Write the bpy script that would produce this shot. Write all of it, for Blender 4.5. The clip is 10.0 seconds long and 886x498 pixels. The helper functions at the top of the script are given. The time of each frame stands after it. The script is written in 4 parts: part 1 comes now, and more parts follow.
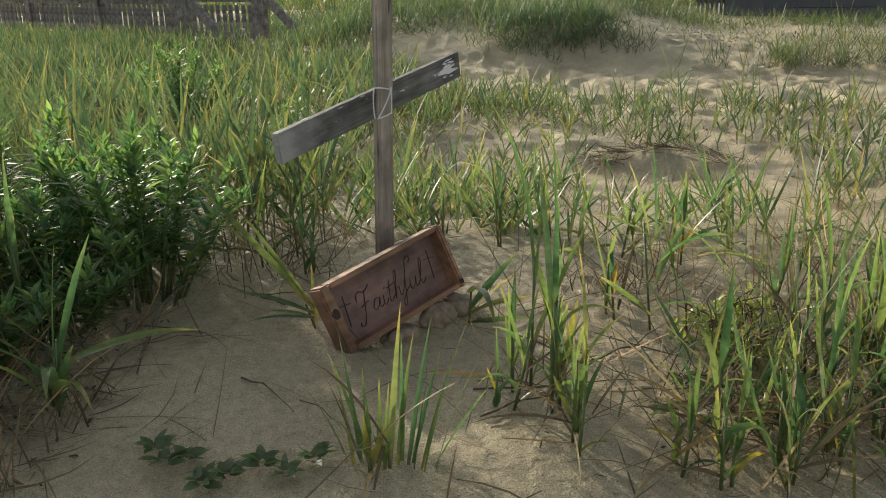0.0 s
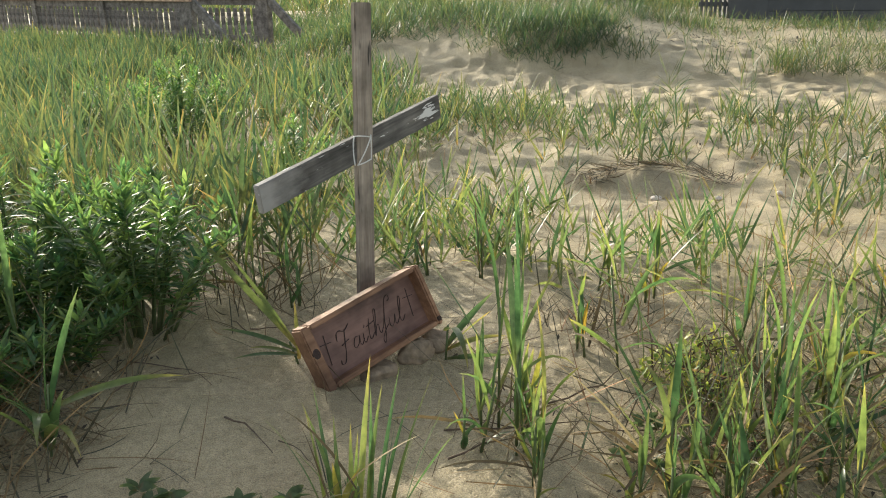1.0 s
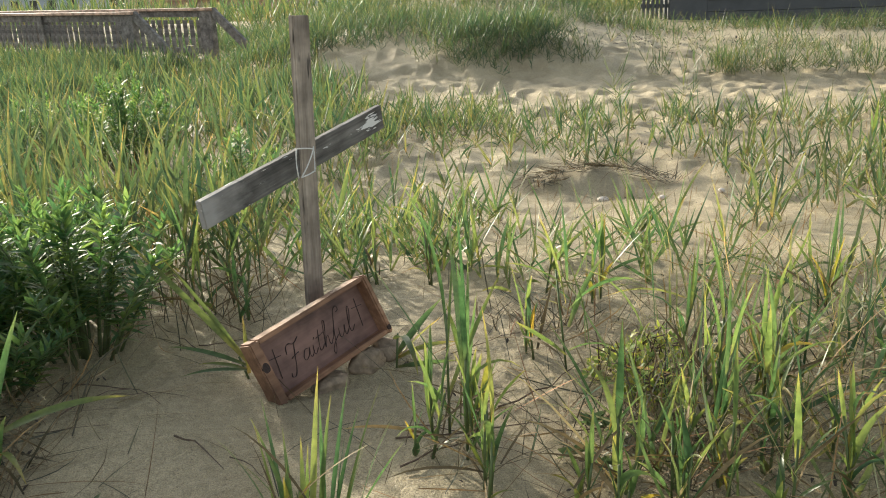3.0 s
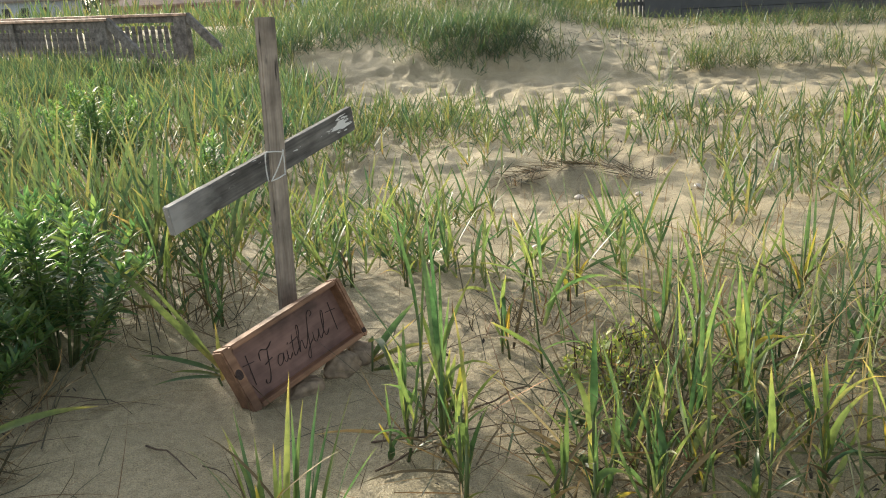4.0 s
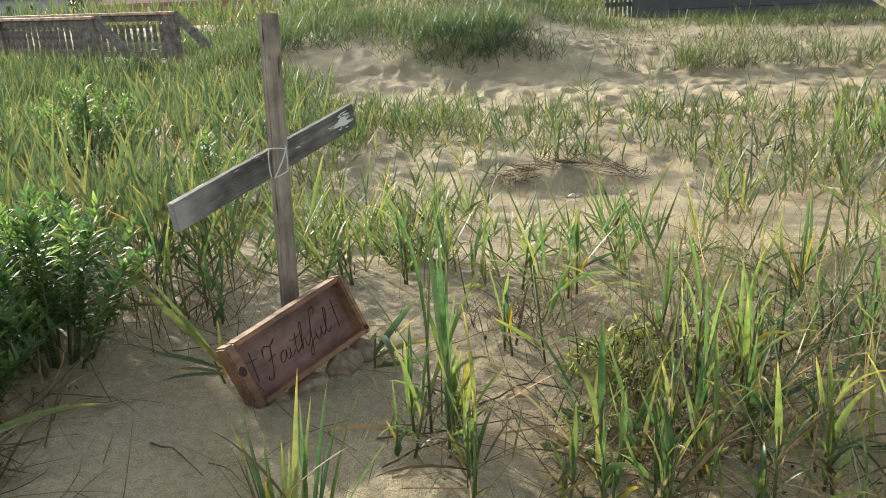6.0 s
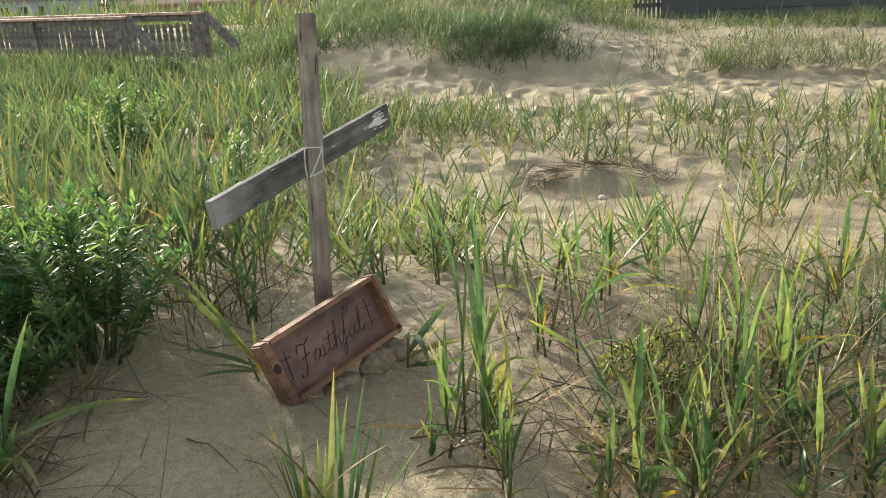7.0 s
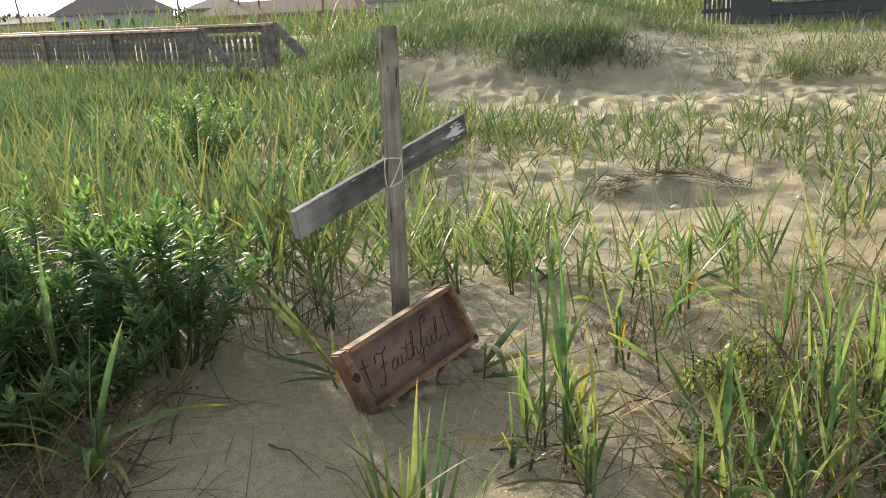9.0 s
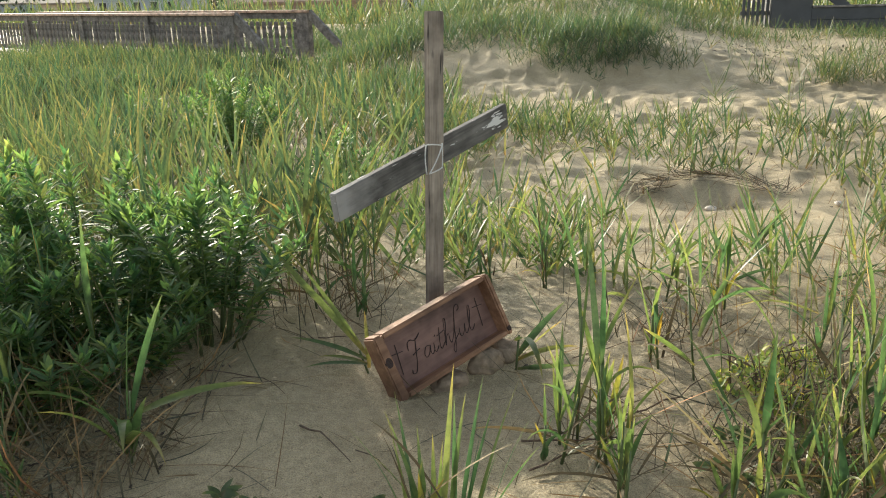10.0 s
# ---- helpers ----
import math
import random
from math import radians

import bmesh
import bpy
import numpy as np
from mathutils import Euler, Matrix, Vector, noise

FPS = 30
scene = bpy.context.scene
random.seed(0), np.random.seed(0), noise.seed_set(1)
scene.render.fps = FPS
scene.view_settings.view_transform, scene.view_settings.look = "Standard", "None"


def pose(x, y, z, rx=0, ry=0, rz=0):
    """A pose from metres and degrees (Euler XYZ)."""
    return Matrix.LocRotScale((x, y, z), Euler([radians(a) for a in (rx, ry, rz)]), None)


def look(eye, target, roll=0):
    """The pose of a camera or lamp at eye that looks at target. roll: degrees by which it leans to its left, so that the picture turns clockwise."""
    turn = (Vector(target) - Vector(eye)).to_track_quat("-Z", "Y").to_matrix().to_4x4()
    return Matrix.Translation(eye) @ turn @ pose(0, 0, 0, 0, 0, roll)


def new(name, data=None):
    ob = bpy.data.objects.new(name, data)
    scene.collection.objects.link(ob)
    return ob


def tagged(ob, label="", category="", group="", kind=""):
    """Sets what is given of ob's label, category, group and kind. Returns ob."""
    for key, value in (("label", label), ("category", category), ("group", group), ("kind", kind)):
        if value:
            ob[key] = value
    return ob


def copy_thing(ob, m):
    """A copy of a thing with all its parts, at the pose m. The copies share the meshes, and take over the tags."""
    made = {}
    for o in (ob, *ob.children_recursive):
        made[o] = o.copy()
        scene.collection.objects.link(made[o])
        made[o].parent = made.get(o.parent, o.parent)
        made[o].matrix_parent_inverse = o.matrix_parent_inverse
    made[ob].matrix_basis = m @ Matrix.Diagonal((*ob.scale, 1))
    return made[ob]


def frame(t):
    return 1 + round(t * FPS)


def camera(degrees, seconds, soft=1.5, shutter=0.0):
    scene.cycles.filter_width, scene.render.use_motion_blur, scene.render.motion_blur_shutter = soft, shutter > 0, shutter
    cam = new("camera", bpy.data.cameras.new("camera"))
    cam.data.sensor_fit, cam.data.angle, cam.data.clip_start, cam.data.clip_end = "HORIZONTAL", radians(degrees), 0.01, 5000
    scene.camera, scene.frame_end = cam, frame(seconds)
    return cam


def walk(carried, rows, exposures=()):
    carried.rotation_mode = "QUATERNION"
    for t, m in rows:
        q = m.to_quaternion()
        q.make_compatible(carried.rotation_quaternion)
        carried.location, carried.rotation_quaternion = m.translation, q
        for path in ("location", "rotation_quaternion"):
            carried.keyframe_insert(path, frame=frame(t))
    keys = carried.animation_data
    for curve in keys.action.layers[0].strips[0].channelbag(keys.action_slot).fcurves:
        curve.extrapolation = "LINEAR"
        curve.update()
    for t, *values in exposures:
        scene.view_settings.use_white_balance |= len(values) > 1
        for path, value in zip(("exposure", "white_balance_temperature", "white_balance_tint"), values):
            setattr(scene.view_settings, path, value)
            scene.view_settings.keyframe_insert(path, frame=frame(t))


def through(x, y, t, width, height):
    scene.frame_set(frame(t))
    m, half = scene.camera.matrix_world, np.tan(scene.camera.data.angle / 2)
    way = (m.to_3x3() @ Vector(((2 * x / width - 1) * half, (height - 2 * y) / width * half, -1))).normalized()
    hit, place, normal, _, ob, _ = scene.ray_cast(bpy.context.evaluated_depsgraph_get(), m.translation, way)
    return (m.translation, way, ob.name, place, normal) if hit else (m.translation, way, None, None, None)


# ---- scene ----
cam = camera(56.1, 10.0, 1.0)
PATH = [
    (0, (0.227, 0.416, 0.617), (-0.007, 2.305, 0.006), -0.8),
    (0.5, (0.268, 0.394, 0.694), (0.019, 2.273, 0.056), -0.2),
    (1, (0.292, 0.383, 0.723), (0.043, 2.269, 0.105), -0.8),
    (1.5, (0.309, 0.379, 0.736), (0.074, 2.267, 0.119), -1.3),
    (2, (0.310, 0.378, 0.734), (0.105, 2.271, 0.121), -1.7),
    (2.5, (0.307, 0.372, 0.733), (0.136, 2.269, 0.124), -1.6),
    (4, (0.330, 0.386, 0.725), (0.229, 2.290, 0.120), -2.8),
    (4.5, (0.331, 0.391, 0.725), (0.252, 2.296, 0.119), -2.6),
    (5, (0.329, 0.386, 0.724), (0.273, 2.291, 0.118), -2.5),
    (5.5, (0.315, 0.381, 0.722), (0.258, 2.286, 0.115), -2.6),
    (7, (0.278, 0.381, 0.721), (0.149, 2.284, 0.118), -2.5),
    (7.5, (0.272, 0.377, 0.725), (0.117, 2.281, 0.133), -2.9),
    (8, (0.259, 0.374, 0.731), (0.068, 2.278, 0.147), -2.7),
    (8.5, (0.254, 0.375, 0.732), (0.020, 2.276, 0.154), -2.8),
    (9, (0.243, 0.380, 0.728), (-0.031, 2.275, 0.150), -3.3),
    (9.5, (0.231, 0.384, 0.721), (-0.079, 2.273, 0.141), -2.6),
    (10, (0.215, 0.381, 0.716), (-0.115, 2.263, 0.126), -1.4),
]
EXPOSURE = ((0.0, 0.05, 6500, 6), (0.25, 0.3, 6500, 6), (0.5, 0.52, 6500, 6), (1.2, 0.55, 6500, 6), (10.0, 0.52, 6500, 6))
walk(cam, [(t, look(eye, target, roll)) for t, eye, target, roll in PATH], EXPOSURE)

# ---- light ----
SUN_AZ, SUN_EL = radians(-40.0), radians(17.5)
sun_dir = Vector((math.sin(SUN_AZ) * math.cos(SUN_EL), math.cos(SUN_AZ) * math.cos(SUN_EL), math.sin(SUN_EL)))
world = bpy.data.worlds.new("sky_world")
scene.world = world
world.use_nodes = True
sky = world.node_tree.nodes.new("ShaderNodeTexSky")
sky.sky_type, sky.sun_disc = "NISHITA", False
sky.sun_elevation, sky.sun_rotation, sky.dust_density = SUN_EL, SUN_AZ, 2.2
background = world.node_tree.nodes["Background"]
background.inputs["Strength"].default_value = 0.23
haze = world.node_tree.nodes.new("ShaderNodeHueSaturation")
haze.inputs["Saturation"].default_value = 0.5
world.node_tree.links.new(sky.outputs["Color"], haze.inputs["Color"])
world.node_tree.links.new(haze.outputs["Color"], background.inputs["Color"])
sun = new("sun", bpy.data.lights.new("sun", "SUN"))
sun.data.energy, sun.data.angle, sun.data.color = 4.8, radians(1.6), (1.0, 0.9, 0.74)
sun.matrix_world = look((0, 0, 30), Vector((0, 0, 30)) - sun_dir)


# ---- small tools ----
def part(name, bm, material, parent, label=""):
    """One mesh object from a bmesh, under a thing or a part."""
    me = bpy.data.meshes.new(name)
    bm.to_mesh(me)
    bm.free()
    return mesh_part(name, me, material, parent, label)


def mesh_part(name, me, material, parent=None, label=""):
    if material:
        me.materials.clear()
        me.materials.append(material)
    ob = new(name, me)
    if parent:
        ob.parent = parent
    if label:
        ob["label"] = label
    return ob


def thing(name, m, label, category, group="", kind=""):
    ob = new(name)
    ob.matrix_world = m
    ob.empty_display_size = 0.05
    return tagged(ob, label, category, group, kind)


def box(sx, sy, sz, at=(0, 0, 0), bevel=0.002, turn=None, cuts=0, rough=0.0):
    """A bevelled board centred at a place, with slightly worn edges."""
    bm = bmesh.new()
    bmesh.ops.create_cube(bm, size=1)
    bmesh.ops.scale(bm, vec=(sx, sy, sz), verts=bm.verts)
    if cuts:
        longest = max(range(3), key=lambda i: (sx, sy, sz)[i])
        along = [e for e in bm.edges if abs((e.verts[0].co - e.verts[1].co)[longest]) > 1e-6]
        bmesh.ops.subdivide_edges(bm, edges=along, cuts=cuts)
    if bevel:
        sharp = [e for e in bm.edges if e.calc_face_angle(0) > 0.5]
        bmesh.ops.bevel(bm, geom=sharp, offset=bevel, segments=2, affect="EDGES")
    if rough:
        for v in bm.verts:
            v.co += noise.noise_vector(v.co * 37 + Vector((sx, sy, sz)) * 91) * rough
    bmesh.ops.transform(bm, matrix=Matrix.Translation(at) @ (turn or Matrix()), verts=bm.verts)
    return bm


def tube(points, radius, sides=6):
    """A round cord or stalk along points."""
    bm = bmesh.new()
    rings = []
    pts = [Vector(p) for p in points]
    for i, p in enumerate(pts):
        way = (pts[min(i + 1, len(pts) - 1)] - pts[max(i - 1, 0)]).normalized()
        q = way.to_track_quat("Z", "Y")
        r = radius(i / (len(pts) - 1)) if callable(radius) else radius
        rings.append([bm.verts.new(p + q @ Vector((r * math.cos(a), r * math.sin(a), 0))) for a in [2 * math.pi * k / sides for k in range(sides)]])
    for a, b in zip(rings, rings[1:]):
        for k in range(sides):
            bm.faces.new((a[k], a[(k + 1) % sides], b[(k + 1) % sides], b[k]))
    bm.faces.new(rings[0][::-1])
    bm.faces.new(rings[-1])
    for f in bm.faces:
        f.smooth = True
    return bm


def lattice(ix, iy, seed):
    n = (ix.astype(np.int64) * 374761393 + iy.astype(np.int64) * 668265263 + seed * 1442695041) & 0xFFFFFFFF
    n = ((n ^ (n >> 13)) * 1274126177) & 0xFFFFFFFF
    return ((n ^ (n >> 16)) & 0xFFFF) / 32767.5 - 1.0


def bumps(x, y, size, seed=0, octaves=3):
    """Smooth noise from -1 to 1 at a size in metres, for whole arrays."""
    x, y = np.asarray(x, float) / size, np.asarray(y, float) / size
    total, weight = 0.0, 1.0
    for o in range(octaves):
        ix, iy = np.floor(x), np.floor(y)
        fx, fy = x - ix, y - iy
        fx, fy = fx * fx * (3 - 2 * fx), fy * fy * (3 - 2 * fy)
        a, b = lattice(ix, iy, seed + o), lattice(ix + 1, iy, seed + o)
        c, d = lattice(ix, iy + 1, seed + o), lattice(ix + 1, iy + 1, seed + o)
        total = total + weight * (a * (1 - fx) * (1 - fy) + b * fx * (1 - fy) + c * (1 - fx) * fy + d * fx * fy)
        x, y, weight = x * 2.03 + 11.7, y * 2.03 + 5.3, weight * 0.5
    return total / 1.75


def hill(x, y, cx, cy, rx, ry, height):
    return height * np.exp(-(((x - cx) / rx) ** 2 + ((y - cy) / ry) ** 2))


def ground_height(x, y):
    """The dune: a low rise with the cross, a hollow of bare sand behind it, then a grassy bank."""
    x, y = np.asarray(x, float), np.asarray(y, float)
    z = np.interp(y, (-6, 0, 1.4, 2.0, 2.6, 3.0, 4.0, 5.0, 7.0, 9.3, 10.0, 11.0, 13.0, 20, 40, 90, 300),
                  (-0.3, -0.1, -0.05, -0.01, 0.0, -0.06, -0.19, -0.2, -0.33, -0.35, -0.27, -0.06, 0.08, 0.1, -0.9, -1.6, -1.6))
    flat = np.clip((-2.3 - x) / 1.4, 0, 1) * np.clip((22 - y) / 4, 0, 1)
    z = z * (1 - flat) + np.minimum(z, -0.33) * flat
    right = np.clip((x - 1.3) / 1.2, 0, 1) * np.clip((24 - y) / 5, 0, 1) * np.clip((y - 9.5) / 0.6, 0, 1)
    z = z * (1 - right) + np.interp(y, (9.3, 10, 11, 12.5, 14, 24), (-0.35, -0.29, -0.2, -0.11, -0.08, 0.0)) * right
    near = np.clip((40 - y) / 30, 0, 1)
    z = z + 0.05 * bumps(x, y, 1.3, 3, 2) * near + 0.012 * bumps(x, y, 0.22, 8, 2) * near
    z = z - hill(x, y, 0.0, 1.88, 0.26, 0.17, 0.03)
    z = z + hill(x, y, 0.8, 4.4, 0.27, 0.15, 0.065) - hill(x, y, 0.78, 4.12, 0.26, 0.14, 0.03)
    z = z + hill(x, y, 0.35, 11.2, 1.0, 0.9, 0.16) + hill(x, y, -1.2, 12.6, 1.0, 1.2, 0.12) + hill(x, y, -0.2, 17.0, 2.3, 2.6, 0.5)
    return z


def gz(x, y):
    return float(ground_height(np.array([x]), np.array([y]))[0])


# ---- materials ----
def material(name):
    m = bpy.data.materials.new(name)
    m.use_nodes = True
    m.node_tree.nodes.remove(m.node_tree.nodes["Principled BSDF"])
    return m, m.node_tree.nodes, m.node_tree.links, m.node_tree.nodes["Material Output"]


def principled(nodes, links, out, rough=0.6):
    b = nodes.new("ShaderNodeBsdfPrincipled")
    b.inputs["Roughness"].default_value = rough
    links.new(b.outputs[0], out.inputs["Surface"])
    return b


def ramp(nodes, stops):
    r = nodes.new("ShaderNodeValToRGB")
    while len(r.color_ramp.elements) < len(stops):
        r.color_ramp.elements.new(0.5)
    for e, (p, c) in zip(r.color_ramp.elements, stops):
        e.position, e.color = p, (*c, 1)
    return r


def noise_node(nodes, links, scale, detail=4, stretch=None, rough=0.6, source="Object"):
    tc = nodes.new("ShaderNodeTexCoord")
    n = nodes.new("ShaderNodeTexNoise")
    n.inputs["Scale"].default_value, n.inputs["Detail"].default_value, n.inputs["Roughness"].default_value = scale, detail, rough
    if stretch:
        mp = nodes.new("ShaderNodeMapping")
        mp.inputs["Scale"].default_value = stretch
        links.new(tc.outputs[source], mp.inputs["Vector"])
        links.new(mp.outputs[0], n.inputs["Vector"])
    else:
        links.new(tc.outputs[source], n.inputs["Vector"])
    return n


def mix(nodes, links, a, b, fac, kind="MIX"):
    m = nodes.new("ShaderNodeMix")
    m.data_type, m.blend_type = "RGBA", kind
    for sock, v in ((m.inputs["A"], a), (m.inputs["B"], b), (m.inputs["Factor"], fac)):
        if isinstance(v, (int, float)):
            sock.default_value = v
        elif isinstance(v, tuple):
            sock.default_value = (*v, 1)
        else:
            links.new(v, sock)
    return m.outputs["Result"]


def bump(nodes, links, bsdf, *layers):
    last = None
    for height, strength, distance in layers:
        b = nodes.new("ShaderNodeBump")
        b.inputs["Strength"].default_value, b.inputs["Distance"].default_value = strength, distance
        links.new(height, b.inputs["Height"])
        if last:
            links.new(last, b.inputs["Normal"])
        last = b.outputs[0]
    links.new(last, bsdf.inputs["Normal"])


def sand_material():
    m, n, l, out = material("beach_sand")
    b = principled(n, l, out, 0.85)
    grain = noise_node(n, l, 420, 2)
    glint = ramp(n, [(0.35, (0.9, 0.9, 0.9)), (0.7, (0.5, 0.5, 0.5))])
    l.new(noise_node(n, l, 310, 1).outputs["Fac"], glint.inputs[0])
    l.new(glint.outputs[0], b.inputs["Roughness"])
    fine = noise_node(n, l, 60, 5)
    crust = noise_node(n, l, 170, 3)
    broad = noise_node(n, l, 1.7, 5)
    c = ramp(n, [(0.3, (0.35, 0.28, 0.165)), (0.5, (0.475, 0.388, 0.236)), (0.72, (0.57, 0.465, 0.29))])
    l.new(broad.outputs["Fac"], c.inputs[0])
    g = ramp(n, [(0.3, (0.42, 0.4, 0.38)), (0.5, (1, 1, 1)), (0.72, (1.4, 1.36, 1.28))])
    l.new(grain.outputs["Fac"], g.inputs[0])
    f = ramp(n, [(0.32, (0.8, 0.79, 0.78)), (0.6, (1.02, 1.02, 1.02))])
    l.new(fine.outputs["Fac"], f.inputs[0])
    l.new(mix(n, l, mix(n, l, c.outputs[0], g.outputs[0], 0.8, "MULTIPLY"), f.outputs[0], 1.0, "MULTIPLY"), b.inputs["Base Color"])
    bump(n, l, b, (fine.outputs["Fac"], 0.9, 0.016), (crust.outputs["Fac"], 0.8, 0.007), (grain.outputs["Fac"], 0.9, 0.005))
    return m


def blade_material(name, low, mid, tip, through, sheen=0.38, share=0.42, single=False):
    """A leaf: colour from sheath to tip, differing from leaf to leaf, and light coming through it."""
    m, n, l, out = material(name)
    uv = n.new("ShaderNodeUVMap")
    sep = n.new("ShaderNodeSeparateXYZ")
    l.new(uv.outputs[0], sep.inputs[0])
    geo = n.new("ShaderNodeNewGeometry")
    a = ramp(n, [(0.0, low), (0.22, mid), (0.7, mid), (1.0, tip)])
    l.new(sep.outputs["Y"], a.inputs[0])
    vary = ramp(n, [(0.0, (0.42, 0.62, 0.6)), (0.35, (0.8, 0.92, 0.8)), (0.75, (1.25, 1.15, 0.78)), (0.93, (1.5, 1.25, 0.88)), (1.0, (2.0, 1.35, 0.95))])
    l.new(n.new("ShaderNodeObjectInfo").outputs["Random"] if single else geo.outputs["Random Per Island"], vary.inputs[0])
    streak = noise_node(n, l, 90, 3)
    s = ramp(n, [(0.3, (0.7, 0.72, 0.65)), (0.65, (1.15, 1.12, 1.0))])
    l.new(streak.outputs["Fac"], s.inputs[0])
    colour = mix(n, l, mix(n, l, a.outputs[0], vary.outputs[0], 1.0, "MULTIPLY"), s.outputs[0], 1.0, "MULTIPLY")
    b = n.new("ShaderNodeBsdfPrincipled")
    b.inputs["Roughness"].default_value = sheen
    l.new(colour, b.inputs["Base Color"])
    t = n.new("ShaderNodeBsdfTranslucent")
    l.new(mix(n, l, mix(n, l, colour, through, 1.0, "MULTIPLY"), (0, 0, 0), 0.0), t.inputs["Color"])
    x = n.new("ShaderNodeMixShader")
    x.inputs[0].default_value = share
    l.new(b.outputs[0], x.inputs[1])
    l.new(t.outputs[0], x.inputs[2])
    l.new(x.outputs[0], out.inputs["Surface"])
    return m


def wood_material(name, dark, light, grain_axis=0, scale=1.0, rough=0.75, stain=()):
    m, n, l, out = material(name)
    b = principled(n, l, out, rough)
    stretch = [24, 24, 24]
    stretch[grain_axis] = 1.6
    g = noise_node(n, l, scale * 3.2, 6, tuple(stretch), 0.65)
    blot = noise_node(n, l, 9, 4)
    c = ramp(n, [(0.28, dark), (0.7, light)])
    l.new(g.outputs["Fac"], c.inputs[0])
    s = ramp(n, [(0.36, (0.45, 0.43, 0.41)), (0.64, (1.15, 1.13, 1.1))])
    l.new(blot.outputs["Fac"], s.inputs[0])
    colour = mix(n, l, c.outputs[0], s.outputs[0], 1.0, "MULTIPLY")
    for tone, mask in stain:
        colour = mix(n, l, colour, tone, mask(n, l))
    l.new(colour, b.inputs["Base Color"])
    bump(n, l, b, (g.outputs["Fac"], 0.35, 0.003), (blot.outputs["Fac"], 0.15, 0.004))
    return m


def plain(name, colour, rough=0.7, grain=0.25, scale=20.0, metal=0.0):
    m, n, l, out = material(name)
    b = principled(n, l, out, rough)
    b.inputs["Metallic"].default_value = metal
    a = noise_node(n, l, scale, 5)
    r = ramp(n, [(0.3, tuple(c * (1 - grain) for c in colour)), (0.7, tuple(min(1, c * (1 + grain)) for c in colour))])
    l.new(a.outputs["Fac"], r.inputs[0])
    l.new(r.outputs[0], b.inputs["Base Color"])
    bump(n, l, b, (a.outputs["Fac"], 0.3, 0.01))
    return m


SAND = sand_material()
GRASS = blade_material("beach_grass_leaf", (0.17, 0.13, 0.08), (0.077, 0.103, 0.056), (0.2, 0.175, 0.1), (1.95, 2.05, 1.7), 0.5, 0.4)
GRASS_PLANT = blade_material("grass_plant_leaf", (0.15, 0.14, 0.07), (0.078, 0.112, 0.056), (0.18, 0.165, 0.08), (2.6, 2.7, 2.0), 0.36, 0.48, True)
GRASS_DARK = blade_material("dense_grass_leaf", (0.12, 0.105, 0.065), (0.068, 0.098, 0.06), (0.155, 0.15, 0.085), (1.8, 2.0, 1.7), 0.5, 0.4)
GRASS_DRY = blade_material("dry_grass_stalk", (0.12, 0.08, 0.05), (0.22, 0.155, 0.095), (0.34, 0.27, 0.17), (1.3, 1.2, 1.0), 0.7, 0.15)
GRASS_DEAD = blade_material("dead_grass_stalk", (0.07, 0.05, 0.035), (0.12, 0.085, 0.055), (0.2, 0.15, 0.1), (1.0, 1.0, 1.0), 0.8, 0.1)
GRASS_BRIGHT = blade_material("sunlit_grass_leaf", (0.15, 0.14, 0.07), (0.076, 0.108, 0.056), (0.18, 0.165, 0.085), (2.4, 2.45, 1.9), 0.38, 0.46)
GRASS_STRAW = blade_material("bleached_straw", (0.3, 0.24, 0.16), (0.46, 0.4, 0.28), (0.52, 0.46, 0.34), (1.2, 1.2, 1.0), 0.45, 0.2)
GRASS_YELLOW = blade_material("yellowed_grass_leaf", (0.13, 0.12, 0.05), (0.22, 0.2, 0.06), (0.25, 0.17, 0.06), (1.8, 1.8, 1.2), 0.45, 0.44, True)
SHRUB = blade_material("shrub_leaf", (0.08, 0.12, 0.064), (0.088, 0.138, 0.072), (0.105, 0.155, 0.078), (2.5, 2.75, 1.9), 0.43, 0.52)
WEED = blade_material("yellow_weed_leaf", (0.19, 0.21, 0.08), (0.28, 0.31, 0.1), (0.42, 0.42, 0.14), (1.9, 2.0, 1.4), 0.5, 0.36)
STALK = plain("green_stalk", (0.09, 0.12, 0.04), 0.6, 0.3, 60)
TWIG = plain("dead_twig_bark", (0.10, 0.065, 0.04), 0.85, 0.35, 90)


def paint_mask(n, l):
    """A worn patch of old white paint near one end of the crossbar."""
    tc = n.new("ShaderNodeTexCoord")
    mp = n.new("ShaderNodeMapping")
    mp.inputs["Location"].default_value = (-0.24 * 17, 0, -0.002 * 44)
    mp.inputs["Scale"].default_value = (17, 0.01, 44)
    l.new(tc.outputs["Object"], mp.inputs["Vector"])
    ball = n.new("ShaderNodeTexGradient")
    ball.gradient_type = "SPHERICAL"
    l.new(mp.outputs[0], ball.inputs["Vector"])
    ragged = noise_node(n, l, 60, 5, (0.3, 1, 1.8))
    add = n.new("ShaderNodeMath")
    add.operation = "MULTIPLY_ADD"
    add.inputs[1].default_value, add.inputs[2].default_value = 2.6, -1.42
    l.new(ragged.outputs["Fac"], add.inputs[0])
    plus = n.new("ShaderNodeMath")
    l.new(ball.outputs["Fac"], plus.inputs[0])
    l.new(add.outputs[0], plus.inputs[1])
    r = ramp(n, [(0.26, (0, 0, 0)), (0.34, (1, 1, 1))])
    l.new(plus.outputs[0], r.inputs[0])
    return r.outputs[0]


